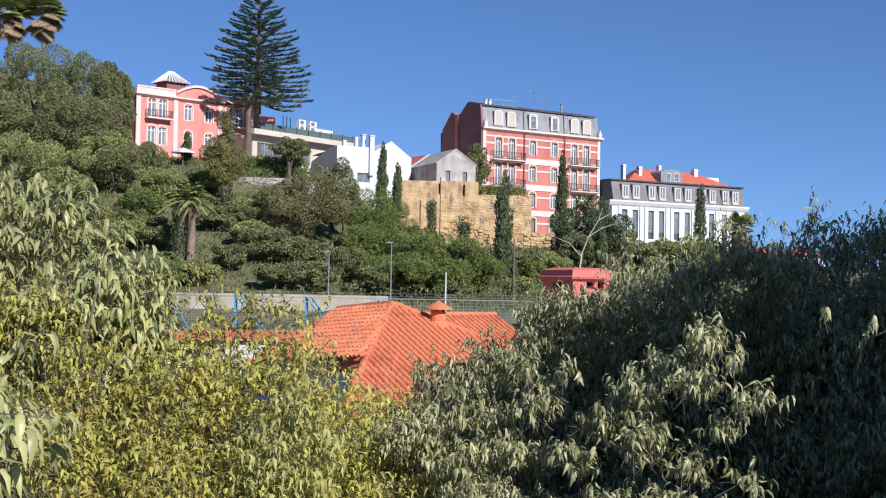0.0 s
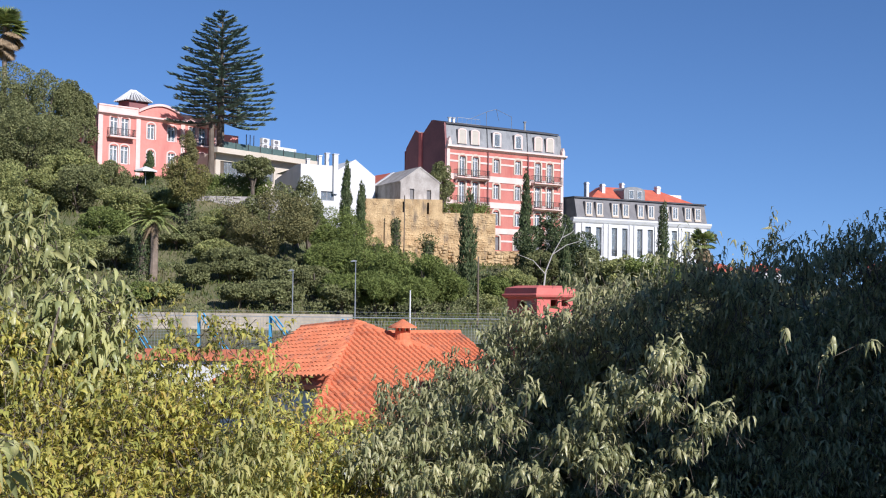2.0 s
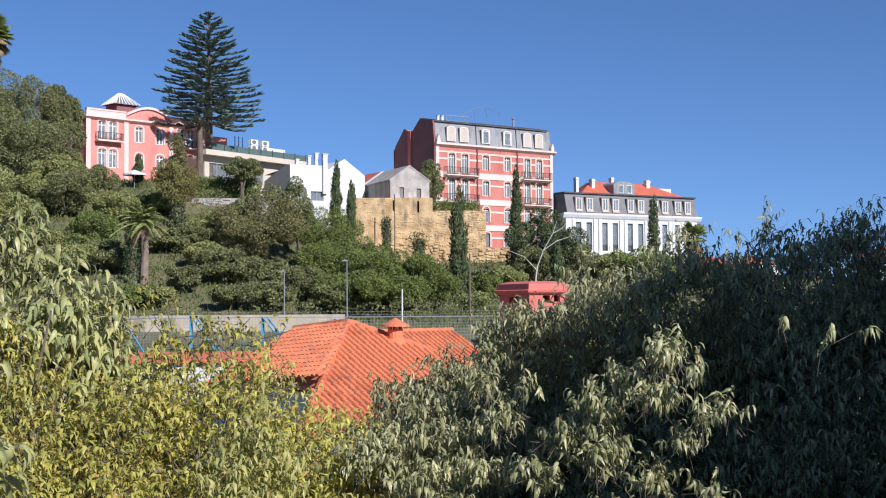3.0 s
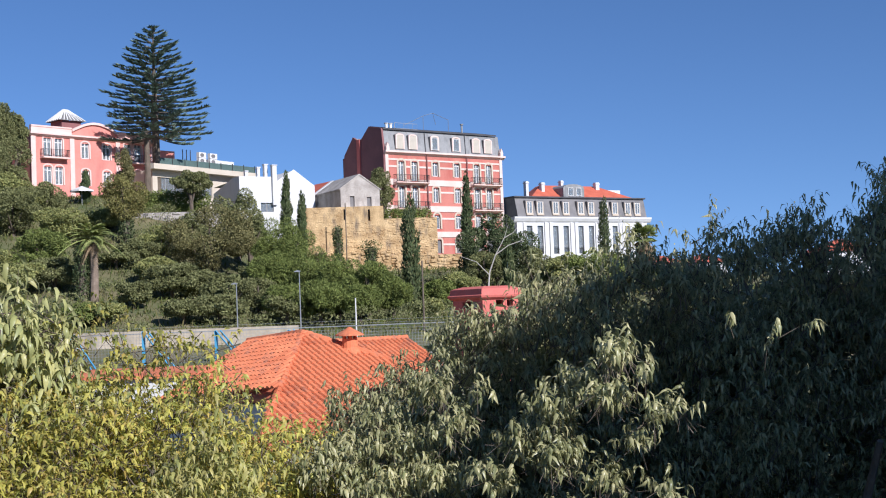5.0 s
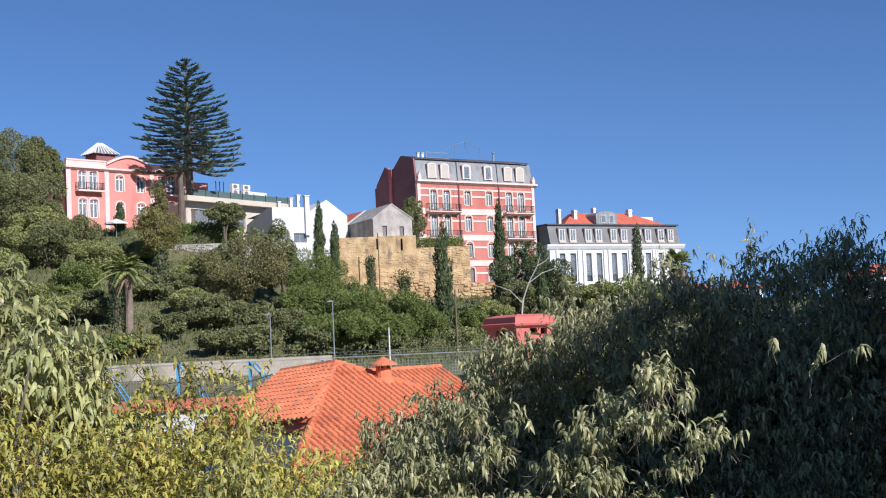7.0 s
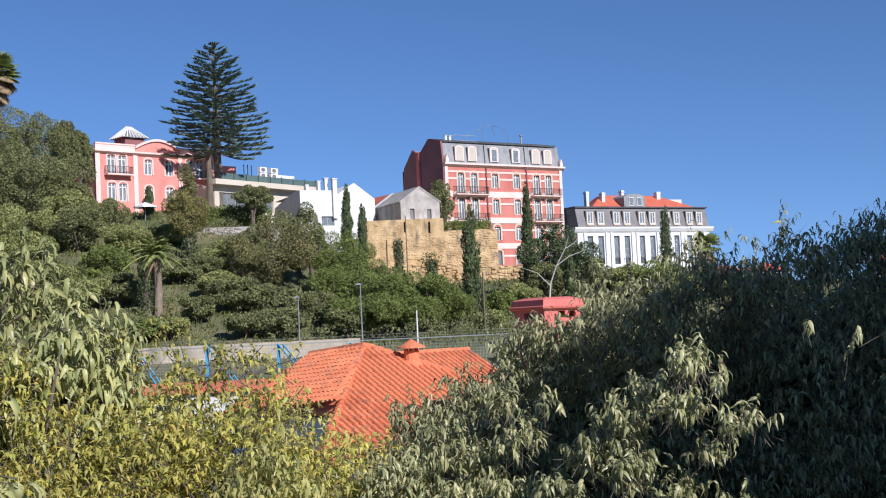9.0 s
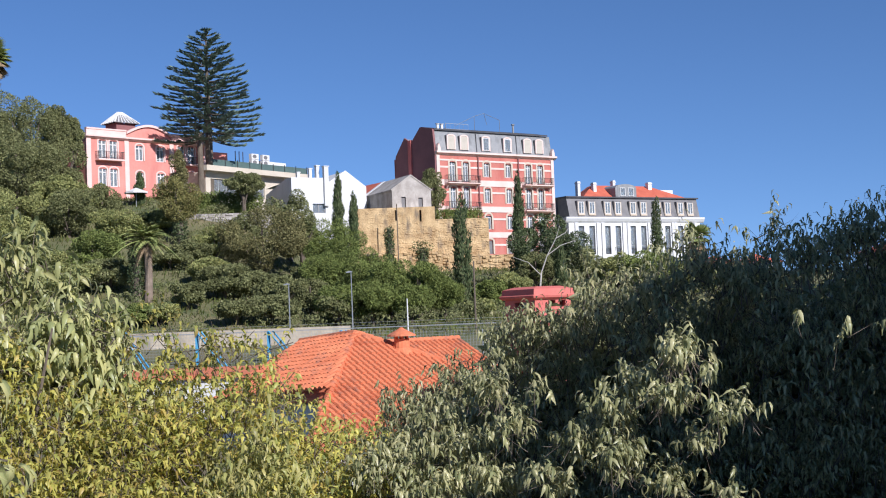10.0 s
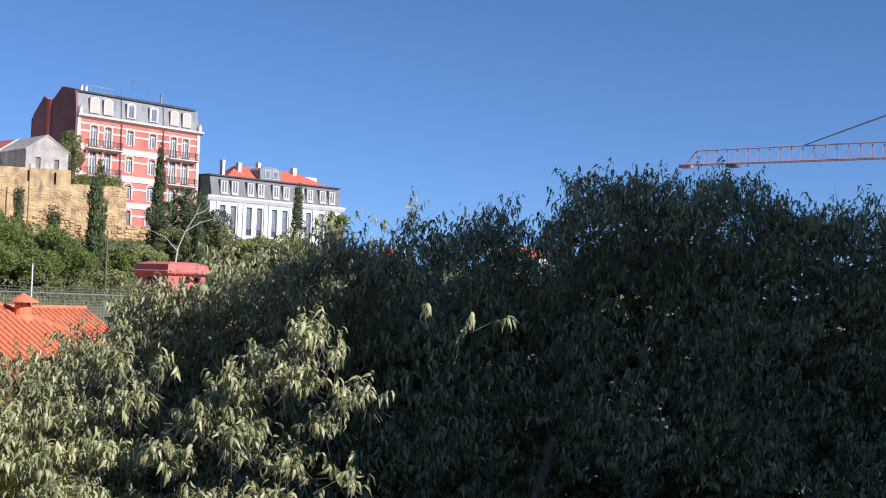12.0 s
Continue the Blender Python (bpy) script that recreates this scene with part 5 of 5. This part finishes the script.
for k, (x, y, top, rx, base) in enumerate(PINES):
    g = G(x, y)
    tree("stone_pine", x, y, g, top - g, rx, base - g, F_PINE, 300 + k, "rounded bright green stone pine with bare trunk", n=17000, size=0.3, lumps=36, lump=0.26, group="stone pines", v=[(0, 0, 0), (-0.11, 0.45, 0.03), (0, 1, -0.05), (0.11, 0.45, 0.03)])
for k, (x, y, top, base, r) in enumerate(((-10.35, 150, 28.2, 20.0, 0.75), (-8.63, 150, 25.8, 19.0, 0.65), (2.85, 118, 22.3, 10.5, 1.1), (9.5, 140, 26.5, 15.0, 0.8), (33.0, 191, 27.3, 15.0, 1.15), (-33.6, 153, 29.4, 24.0, 0.75), (-12.0, 136, 21.5, 16.0, 0.7), (12.4, 126, 17.8, 12, 0.7))):
    g = min(base, G(x, y) + 0.5)
    cypress(x, y, g, top - g, r, 400 + k)
dl = thing("dead_tree", pose(10.2, 125.5, 13.4), "pale leafless tree with forking bare limbs", "tree")
part("trunk", Shape().tube([(0, 0, -0.5), (0.3, 0, 2.0), (0.9, -0.2, 3.6)], [0.1, 0.07, 0.05], 6), M_PALEBARK, dl)
for pts in (((0.9, -0.2, 3.6), (1.8, -0.3, 5.2), (2.2, -0.4, 6.4)), ((0.9, -0.2, 3.6), (2.2, -0.3, 4.5), (3.8, -0.2, 5.0)), ((0.2, 0, 1.8), (-0.9, 0, 3.0), (-2.4, 0, 3.6)), ((1.8, -0.3, 5.2), (2.7, -0.4, 5.7), (3.1, -0.4, 6.2))):
    part("limb", Shape().tube(pts, [0.05, 0.033, 0.015], 5), M_PALEBARK, dl)

# scrub and grass over the slope
rng = np.random.default_rng(77)
n = 42000
gx, gy = rng.uniform(-66, 40, n), rng.uniform(97, 172, n)
gz = np.array([ground_z(a, b) for a, b in zip(gx, gy)])
pos = np.stack((gx, gy, gz - 0.05), 1)
me = swarm("undergrowth", [(0, 0, 0), (-0.1, 0.4, 0.0), (0, 1, -0.15), (0.1, 0.4, 0.0)], CARD_F, pos, rand_dirs(rng, n) * 0.6 + np.array((0, 0, 1.0)), rand_dirs(rng, n) + np.array((0, -0.6, 0.5)), rng.uniform(0.25, 0.7, n), F_GRASS)
tagged(new("undergrowth", me), "dry grass and low green scrub on the slope", "grass", kind="stuff")
blobs = []
for k in range(210):
    x, y = rng.uniform(-48, 24), rng.uniform(104, 150)
    r = rng.uniform(0.6, 1.5)
    blobs.append((x, y, ground_z(x, y) + r * 0.3, r * 1.2, r, r * 0.8))
tagged(new("shrubs", crown_mesh(78, blobs, 80000, 0.18, F_OAK)), "low dark green shrubs scattered over the slope", "shrubs", kind="stuff")

# ---------- far houses and crane ----------


def far_house(x, y, z, w, d, h, rz, label):
    t = thing("house", pose(x, y, z, 0, 0, rz), label, "house")
    ops = [(w * f - 0.5, w * f + 0.5, h - 2.4, h - 1.0) for f in (0.2, 0.5, 0.8)]
    s = wall_front(Shape(), 0, w, -12, h, ops, 0.3)
    s.face((0, 0, -12), (0, d, -12), (0, d, h), (0, 0, h)).face((w, 0, -12), (w, d, -12), (w, d, h), (w, 0, h)).face((0, d, -12), (w, d, -12), (w, d, h), (0, d, h))
    part("wall", s, M_WHITE, t)
    for a, b2, c, e in ops:
        window(t, (a + b2) / 2, c, 1.0, 1.4, leaves=2, transom=0)
    k, m = Shape(), min(w, d) / 2
    lo, hi = [(-0.4, -0.4), (w + 0.4, -0.4), (w + 0.4, d + 0.4), (-0.4, d + 0.4)], [(m, m), (w - m, m), (w - m, d - m + 0.01), (m, d - m + 0.01)]
    for i in range(4):
        j = (i + 1) % 4
        k.face((*lo[i], h), (*lo[j], h), (*hi[j], h + m * 0.5), (*hi[i], h + m * 0.5))
    k.face(*[(*p, h) for p in lo])
    part("roof", k, M_TILERED, t)
    return t


far_house(50.5, 240, 14.6, 8, 7, 4.0, 25, "distant white house with a red tiled roof")
far_house(59.5, 245, 14.9, 7, 7, 4.0, 20, "distant white house with a red tiled roof")
far_house(62.0, 180, 13.6, 8, 7, 4.4, 10, "red roofed house beyond the garden tree")
tl = far_house(-91, 226, 40.0, 12.5, 9, 7.0, 6, "white hilltop house with a red tiled roof")
railing(tl, 4, 11.5, 3.0, 9.6, 1.0, 0.9, M_FRAME, sides=False)
part("roof_room", Shape().box(4, 11.5, 3.2, 6, 8.0, 9.6), M_WHITE, tl)

crane = thing("tower_crane", pose(75, 150, 29.4, 0, 0, -55.2), "orange-red lattice tower crane with a long jib", "crane")
HJ = 1.75
s = Shape()
for y in (-0.55, 0.55):
    s.tube([(-0.6, y, 0), (62, y, 0)], 0.075, 5)
s.tube([(1.2, 0, HJ), (62, 0, HJ + 0.3)], 0.085, 5)
for k in range(44):
    x = 1.2 + k * 1.4
    for y in (-0.55, 0.55):
        s.tube([(x, 0, HJ), (x - 0.1, y, 0)], 0.03, 4)
        s.tube([(x, 0, HJ), (x + 0.65, y, 0)], 0.022, 4)
s.tube([(-0.2, 0, 0), (1.2, 0, HJ)], 0.06, 5).box(-0.9, 0.6, -0.6, 0.6, -0.35, 0.05)
part("jib", s, M_CRANE, crane)
part("pendant", Shape().tube([(15.2, 0, HJ + 0.1), (46, 0, 11.5)], 0.05, 5).tube([(15.2, 0.2, HJ + 0.1), (46, 0.2, 11.3)], 0.05, 5), M_STEEL, crane)
m = Shape()
for x, y in ((45.2, -0.8), (46.8, -0.8), (46.8, 0.8), (45.2, 0.8)):
    m.tube([(x, y, -35), (x, y, 4)], 0.12, 5).tube([(x, y, 4), (46, 0, 11.7)], 0.1, 5)
for k in range(24):
    z = -34 + 1.6 * k
    m.tube([(45.2, -0.8, z), (46.8, -0.8, z + 1.6)], 0.05, 4).tube([(45.2, 0.8, z), (46.8, 0.8, z + 1.6)], 0.05, 4)
part("mast", m, M_CRANE, crane)
part("trolley", Shape().box(5.6, 7.0, -0.7, 0.7, -0.45, -0.1), M_SLATE, crane)

# ---------- near trees ----------
EYE_Z = 12.12


def sprigs(rng, pos, leaves, size, mat, name, hang=1.0, twig=0.26, spread=0.75, v=LEAF_V, f_=LEAF_F, rise=0.2):
    """Twigs at the given places, each with a row of leaves that stand out and then droop. Returns the leaf mesh and the twig mesh."""
    n = len(pos)
    tw = rand_dirs(rng, n) * 0.75 + np.array((0, -0.35, rise))
    tw /= np.linalg.norm(tw, axis=1, keepdims=True)
    k = leaves
    f = np.linspace(0.1, 1.05, k)[None, :, None]
    ln = (twig * rng.uniform(0.6, 1.4, n))[:, None, None]
    base = pos[:, None, :] + tw[:, None, :] * ln * f
    base[:, :, 2:3] -= 0.12 * ln * f ** 2
    d = rng.normal(size=(n, k, 3)) * spread + tw[:, None, :] * 0.25
    d[:, :, 2] = 0.4 * d[:, :, 2] - 0.25 * hang
    nr = rng.normal(size=(n * k, 3)) * 0.3 + np.array((0.0, 0.0, 1.0))
    keep = rng.random(n * k) < 0.9
    me = swarm(name, v, f_, base.reshape(-1, 3)[keep], d.reshape(-1, 3)[keep], nr[keep], (size * rng.uniform(0.6, 1.25, n * k))[keep], mat)
    st = swarm("twigs", [(-0.012, 0, 0), (0.012, 0, 0), (0, 0, 0.018), (0, 1, -0.1)], [(0, 1, 3), (1, 2, 3), (2, 0, 3)], pos - tw * 0.12, tw, rand_dirs(rng, n), twig * rng.uniform(1.0, 1.8, n), M_BARK)
    return me, st


def lump(x, z, seed, f=1.0):
    return np.array([noise.noise((a * f, b * f, seed)) for a, b in zip(x, z)])


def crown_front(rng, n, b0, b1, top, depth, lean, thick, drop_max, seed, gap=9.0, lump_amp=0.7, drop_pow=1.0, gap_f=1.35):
    """Places in a crown's camera-facing layer, shaped to fit the view: highest at the back, leaning forward below. b:
    sideways per metre ahead.
    """
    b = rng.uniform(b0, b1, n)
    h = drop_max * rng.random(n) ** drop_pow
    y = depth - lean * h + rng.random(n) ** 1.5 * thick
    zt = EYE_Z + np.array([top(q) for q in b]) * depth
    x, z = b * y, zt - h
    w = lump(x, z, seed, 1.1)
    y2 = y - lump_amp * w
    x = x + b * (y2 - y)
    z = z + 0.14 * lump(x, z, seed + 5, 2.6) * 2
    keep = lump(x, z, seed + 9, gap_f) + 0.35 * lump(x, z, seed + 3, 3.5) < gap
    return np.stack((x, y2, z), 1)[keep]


# crown top edges by bearing, fitted to their outline from the camera
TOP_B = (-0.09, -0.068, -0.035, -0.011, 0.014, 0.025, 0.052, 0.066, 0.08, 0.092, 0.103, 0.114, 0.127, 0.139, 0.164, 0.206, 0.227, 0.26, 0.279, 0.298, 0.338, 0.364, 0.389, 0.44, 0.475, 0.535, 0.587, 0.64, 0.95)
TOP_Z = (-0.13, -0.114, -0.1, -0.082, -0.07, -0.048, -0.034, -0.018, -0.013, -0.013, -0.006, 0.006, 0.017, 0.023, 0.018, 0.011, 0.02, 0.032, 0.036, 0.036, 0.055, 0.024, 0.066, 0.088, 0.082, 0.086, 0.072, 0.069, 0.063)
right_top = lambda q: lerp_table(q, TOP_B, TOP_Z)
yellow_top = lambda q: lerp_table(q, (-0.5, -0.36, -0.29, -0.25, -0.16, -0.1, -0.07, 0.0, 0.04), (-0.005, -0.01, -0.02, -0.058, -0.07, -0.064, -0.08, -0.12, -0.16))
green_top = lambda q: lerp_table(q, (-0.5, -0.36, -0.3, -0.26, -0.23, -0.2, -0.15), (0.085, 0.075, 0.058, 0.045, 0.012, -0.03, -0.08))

rng = np.random.default_rng(501)
rt = thing("garden_tree", pose(3.0, 10.5, 3.2), "large broadleaf tree with drooping grey-green leaves, partly in shade", "tree", "garden trees")
sh = np.array((3.0, 10.5, 3.2))
# boughs placed by where their leaf clumps show in the camera's view
FRONT = ((0.195, -0.039, 0.023, 0.011, 6.1), (0.166, -0.057, 0.020, 0.012, 6.2), (0.147, -0.080, 0.021, 0.016, 6.2), (0.187, -0.069, 0.017, 0.014, 6.0), (0.121, -0.100, 0.021, 0.018, 6.2), (0.150, -0.112, 0.022, 0.018, 6.0), (0.185, -0.128, 0.014, 0.010, 5.9), (0.225, -0.136, 0.012, 0.005, 5.8),
         (0.222, -0.084, 0.010, 0.007, 5.8), (0.244, -0.080, 0.007, 0.007, 5.8), (0.207, -0.099, 0.007, 0.011, 5.9), (0.214, -0.055, 0.008, 0.007, 5.9), (0.100, -0.124, 0.019, 0.015, 6.2), (0.282, -0.016, 0.002, 0.006, 5.7), (0.335, -0.022, 0.003, 0.004, 5.5), (0.311, -0.038, 0.002, 0.006, 5.6), (0.17, -0.165, 0.05, 0.014, 5.7))
LOW = ((0.047, -0.062, 0.016, 0.014, 7.4), (0.02, -0.08, 0.022, 0.012, 7.2), (-0.014, -0.097, 0.022, 0.010, 7.2), (0.061, -0.060, 0.012, 0.015, 7.0), (-0.005, -0.108, 0.035, 0.016, 6.9), (0.032, -0.104, 0.031, 0.023, 6.9), (-0.029, -0.118, 0.016, 0.018, 6.9), (0.062, -0.121, 0.029, 0.018, 6.6),
       (0.013, -0.129, 0.037, 0.016, 6.6), (0.070, -0.088, 0.012, 0.015, 6.7), (0.091, -0.060, 0.006, 0.010, 6.6), (0.080, -0.078, 0.008, 0.008, 6.6), (0.04, -0.158, 0.06, 0.018, 6.3), (0.12, -0.16, 0.04, 0.016, 6.1))


def bough_points(rng, boughs, per):
    """Places within leafy boughs set to fit the camera's view: each has a bearing, a rise, two spreads and a distance.
    """
    out = []
    for b0, t0, rb, rt_, y0 in boughs:
        n = int(per * rb * rt_ / 0.001)
        d = rand_dirs(rng, n) * (rng.random(n) ** 0.45)[:, None]
        y = y0 + d[:, 1] * 0.3
        out.append(np.stack(((b0 + d[:, 0] * rb * 0.7) * y, y, EYE_Z + (t0 + d[:, 2] * rt_ * 0.7) * y), 1))
    return np.concatenate(out)


f = bough_points(rng, FRONT, 135)
low = bough_points(rng, LOW, 110)
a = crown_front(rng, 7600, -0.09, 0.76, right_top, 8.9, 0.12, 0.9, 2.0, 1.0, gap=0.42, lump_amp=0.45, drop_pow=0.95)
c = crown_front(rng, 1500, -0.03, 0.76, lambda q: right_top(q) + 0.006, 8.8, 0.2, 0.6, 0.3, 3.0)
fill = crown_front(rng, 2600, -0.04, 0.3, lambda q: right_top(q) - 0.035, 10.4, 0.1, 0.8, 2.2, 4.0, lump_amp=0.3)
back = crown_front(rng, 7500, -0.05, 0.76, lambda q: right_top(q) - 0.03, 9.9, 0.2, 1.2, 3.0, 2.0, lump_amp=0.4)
me, st = sprigs(rng, np.concatenate((a, c)) - sh, 12, 0.077, F_NEAR, "leaves", hang=0.6, twig=0.2, spread=0.6, v=MID_V, f_=MID_F, rise=0.75)
part("leaves", me, F_NEAR, rt)
me3, st3 = sprigs(rng, np.concatenate((f, low)) - sh, 11, 0.06, F_NEAR, "front_leaves", hang=0.6, twig=0.11, spread=0.6, rise=0.7)
part("front_leaves", me3, F_NEAR, rt, "sunlit drooping pale green leaves")
part("front_twig_work", st3, M_BARK, rt)
me2, st2 = sprigs(rng, np.concatenate((back, fill)) - sh, 8, 0.15, F_NEAR, "inner_leaves", hang=1.0, twig=0.26, v=CARD_V, f_=CARD_F)
part("inner_leaves", me2, F_NEAR, rt)
part("twig_work", st, M_BARK, rt)
part("trunk", Shape().tube([(0, 0, -0.4), (0.1, 0, 2.5), (-0.1, 0.1, 5.0), (0.0, 0, 7.2)], [0.26, 0.2, 0.15, 0.08], 10), M_BARK, rt)
for e in ((-2.4, -1.4, 8.1), (-1.4, -2.4, 7.4), (0.2, -2.2, 8.0), (1.6, -1.8, 8.7), (3.2, -1.2, 8.6), (-0.8, -1.0, 8.6), (2.4, 0.2, 9.0)):
    e = Vector(e)
    part("limb", Shape().tube([(0, 0, 4.2), (e.x * 0.4, e.y * 0.35, 5.6 + 0.1 * e.x), e], [0.11, 0.07, 0.02], 6), M_BARK, rt)

yt = thing("garden_tree", pose(-1.7, 8.2, 3.2), "bushy tree with small yellow-green autumn leaves in full sun", "tree", "garden trees")
sh = np.array((-1.7, 8.2, 3.2))
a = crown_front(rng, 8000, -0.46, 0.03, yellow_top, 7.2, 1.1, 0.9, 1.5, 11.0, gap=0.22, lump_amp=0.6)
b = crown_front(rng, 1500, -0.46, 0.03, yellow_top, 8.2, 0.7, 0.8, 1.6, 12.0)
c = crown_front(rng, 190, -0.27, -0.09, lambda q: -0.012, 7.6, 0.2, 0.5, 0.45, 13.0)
me, st = sprigs(rng, np.concatenate((a, b, c)) - sh, 10, 0.064, F_YELLOW, "leaves", hang=0.2, twig=0.19, spread=0.7, v=CURL_V, f_=MID_F, rise=0.5)
part("leaves", me, F_YELLOW, yt)
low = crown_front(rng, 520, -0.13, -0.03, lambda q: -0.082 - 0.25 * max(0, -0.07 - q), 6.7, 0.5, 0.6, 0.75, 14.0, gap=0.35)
me, st2 = sprigs(rng, low - sh, 11, 0.08, F_LIME, "green_leaves", hang=0.5, twig=0.2, spread=0.6, v=MID_V, f_=MID_F, rise=0.6)
part("green_leaves", me, F_LIME, yt, "narrow olive-green leaves on the lower boughs")
part("twig_work", st, M_BARK, yt)
part("trunk", Shape().tube([(0, 0, -0.4), (0.1, 0, 2.5), (0, 0, 4.6), (0.0, -0.2, 7.0)], [0.16, 0.13, 0.1, 0.05], 8), M_BARK, yt)
for e in ((-1.3, -1.0, 8.1), (0.7, -0.6, 7.8), (0.35, -0.8, 8.3), (0.75, -0.5, 8.25), (-0.6, -1.2, 8.0), (-0.35, -0.7, 8.3)):
    e = Vector(e)
    part("limb", Shape().tube([(0, 0, 4.6), (e.x * 0.5, e.y * 0.5, 6.5), e], [0.06, 0.035, 0.008], 6), M_BARK, yt)

gt = thing("garden_tree", pose(-2.7, 7.4, 3.2), "tree with long drooping grey-green leaves in sun", "tree", "garden trees")
sh = np.array((-2.7, 7.4, 3.2))
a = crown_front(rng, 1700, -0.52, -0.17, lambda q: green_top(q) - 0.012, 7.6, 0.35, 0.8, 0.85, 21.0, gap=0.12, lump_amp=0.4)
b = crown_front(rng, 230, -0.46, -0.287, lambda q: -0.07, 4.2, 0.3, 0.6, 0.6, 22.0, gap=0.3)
me, st = sprigs(rng, np.concatenate((a, b)) - sh, 10, 0.108, F_LIGHT, "leaves", hang=0.5, twig=0.24, spread=0.6, rise=0.6)
part("leaves", me, F_LIGHT, gt)
part("twig_work", st, M_BARK, gt)
part("trunk", Shape().tube([(0, 0, -0.4), (0.1, 0, 2.5), (0, 0, 5.0), (0.1, -0.3, 9.0)], [0.2, 0.16, 0.12, 0.03], 8), M_BARK, gt)
for e in ((0.9, -0.3, 8.9), (-0.8, -0.8, 9.3), (0.4, -0.6, 9.0), (0.2, 0.1, 9.1), (0.7, -2.2, 7.6), (0.6, -2.8, 7.6)):
    e = Vector(e)
    part("limb", Shape().tube([(0, 0, 4.8), (e.x * 0.5, e.y * 0.5, 7.0), e], [0.05, 0.022, 0.006], 6), M_BARK, gt)
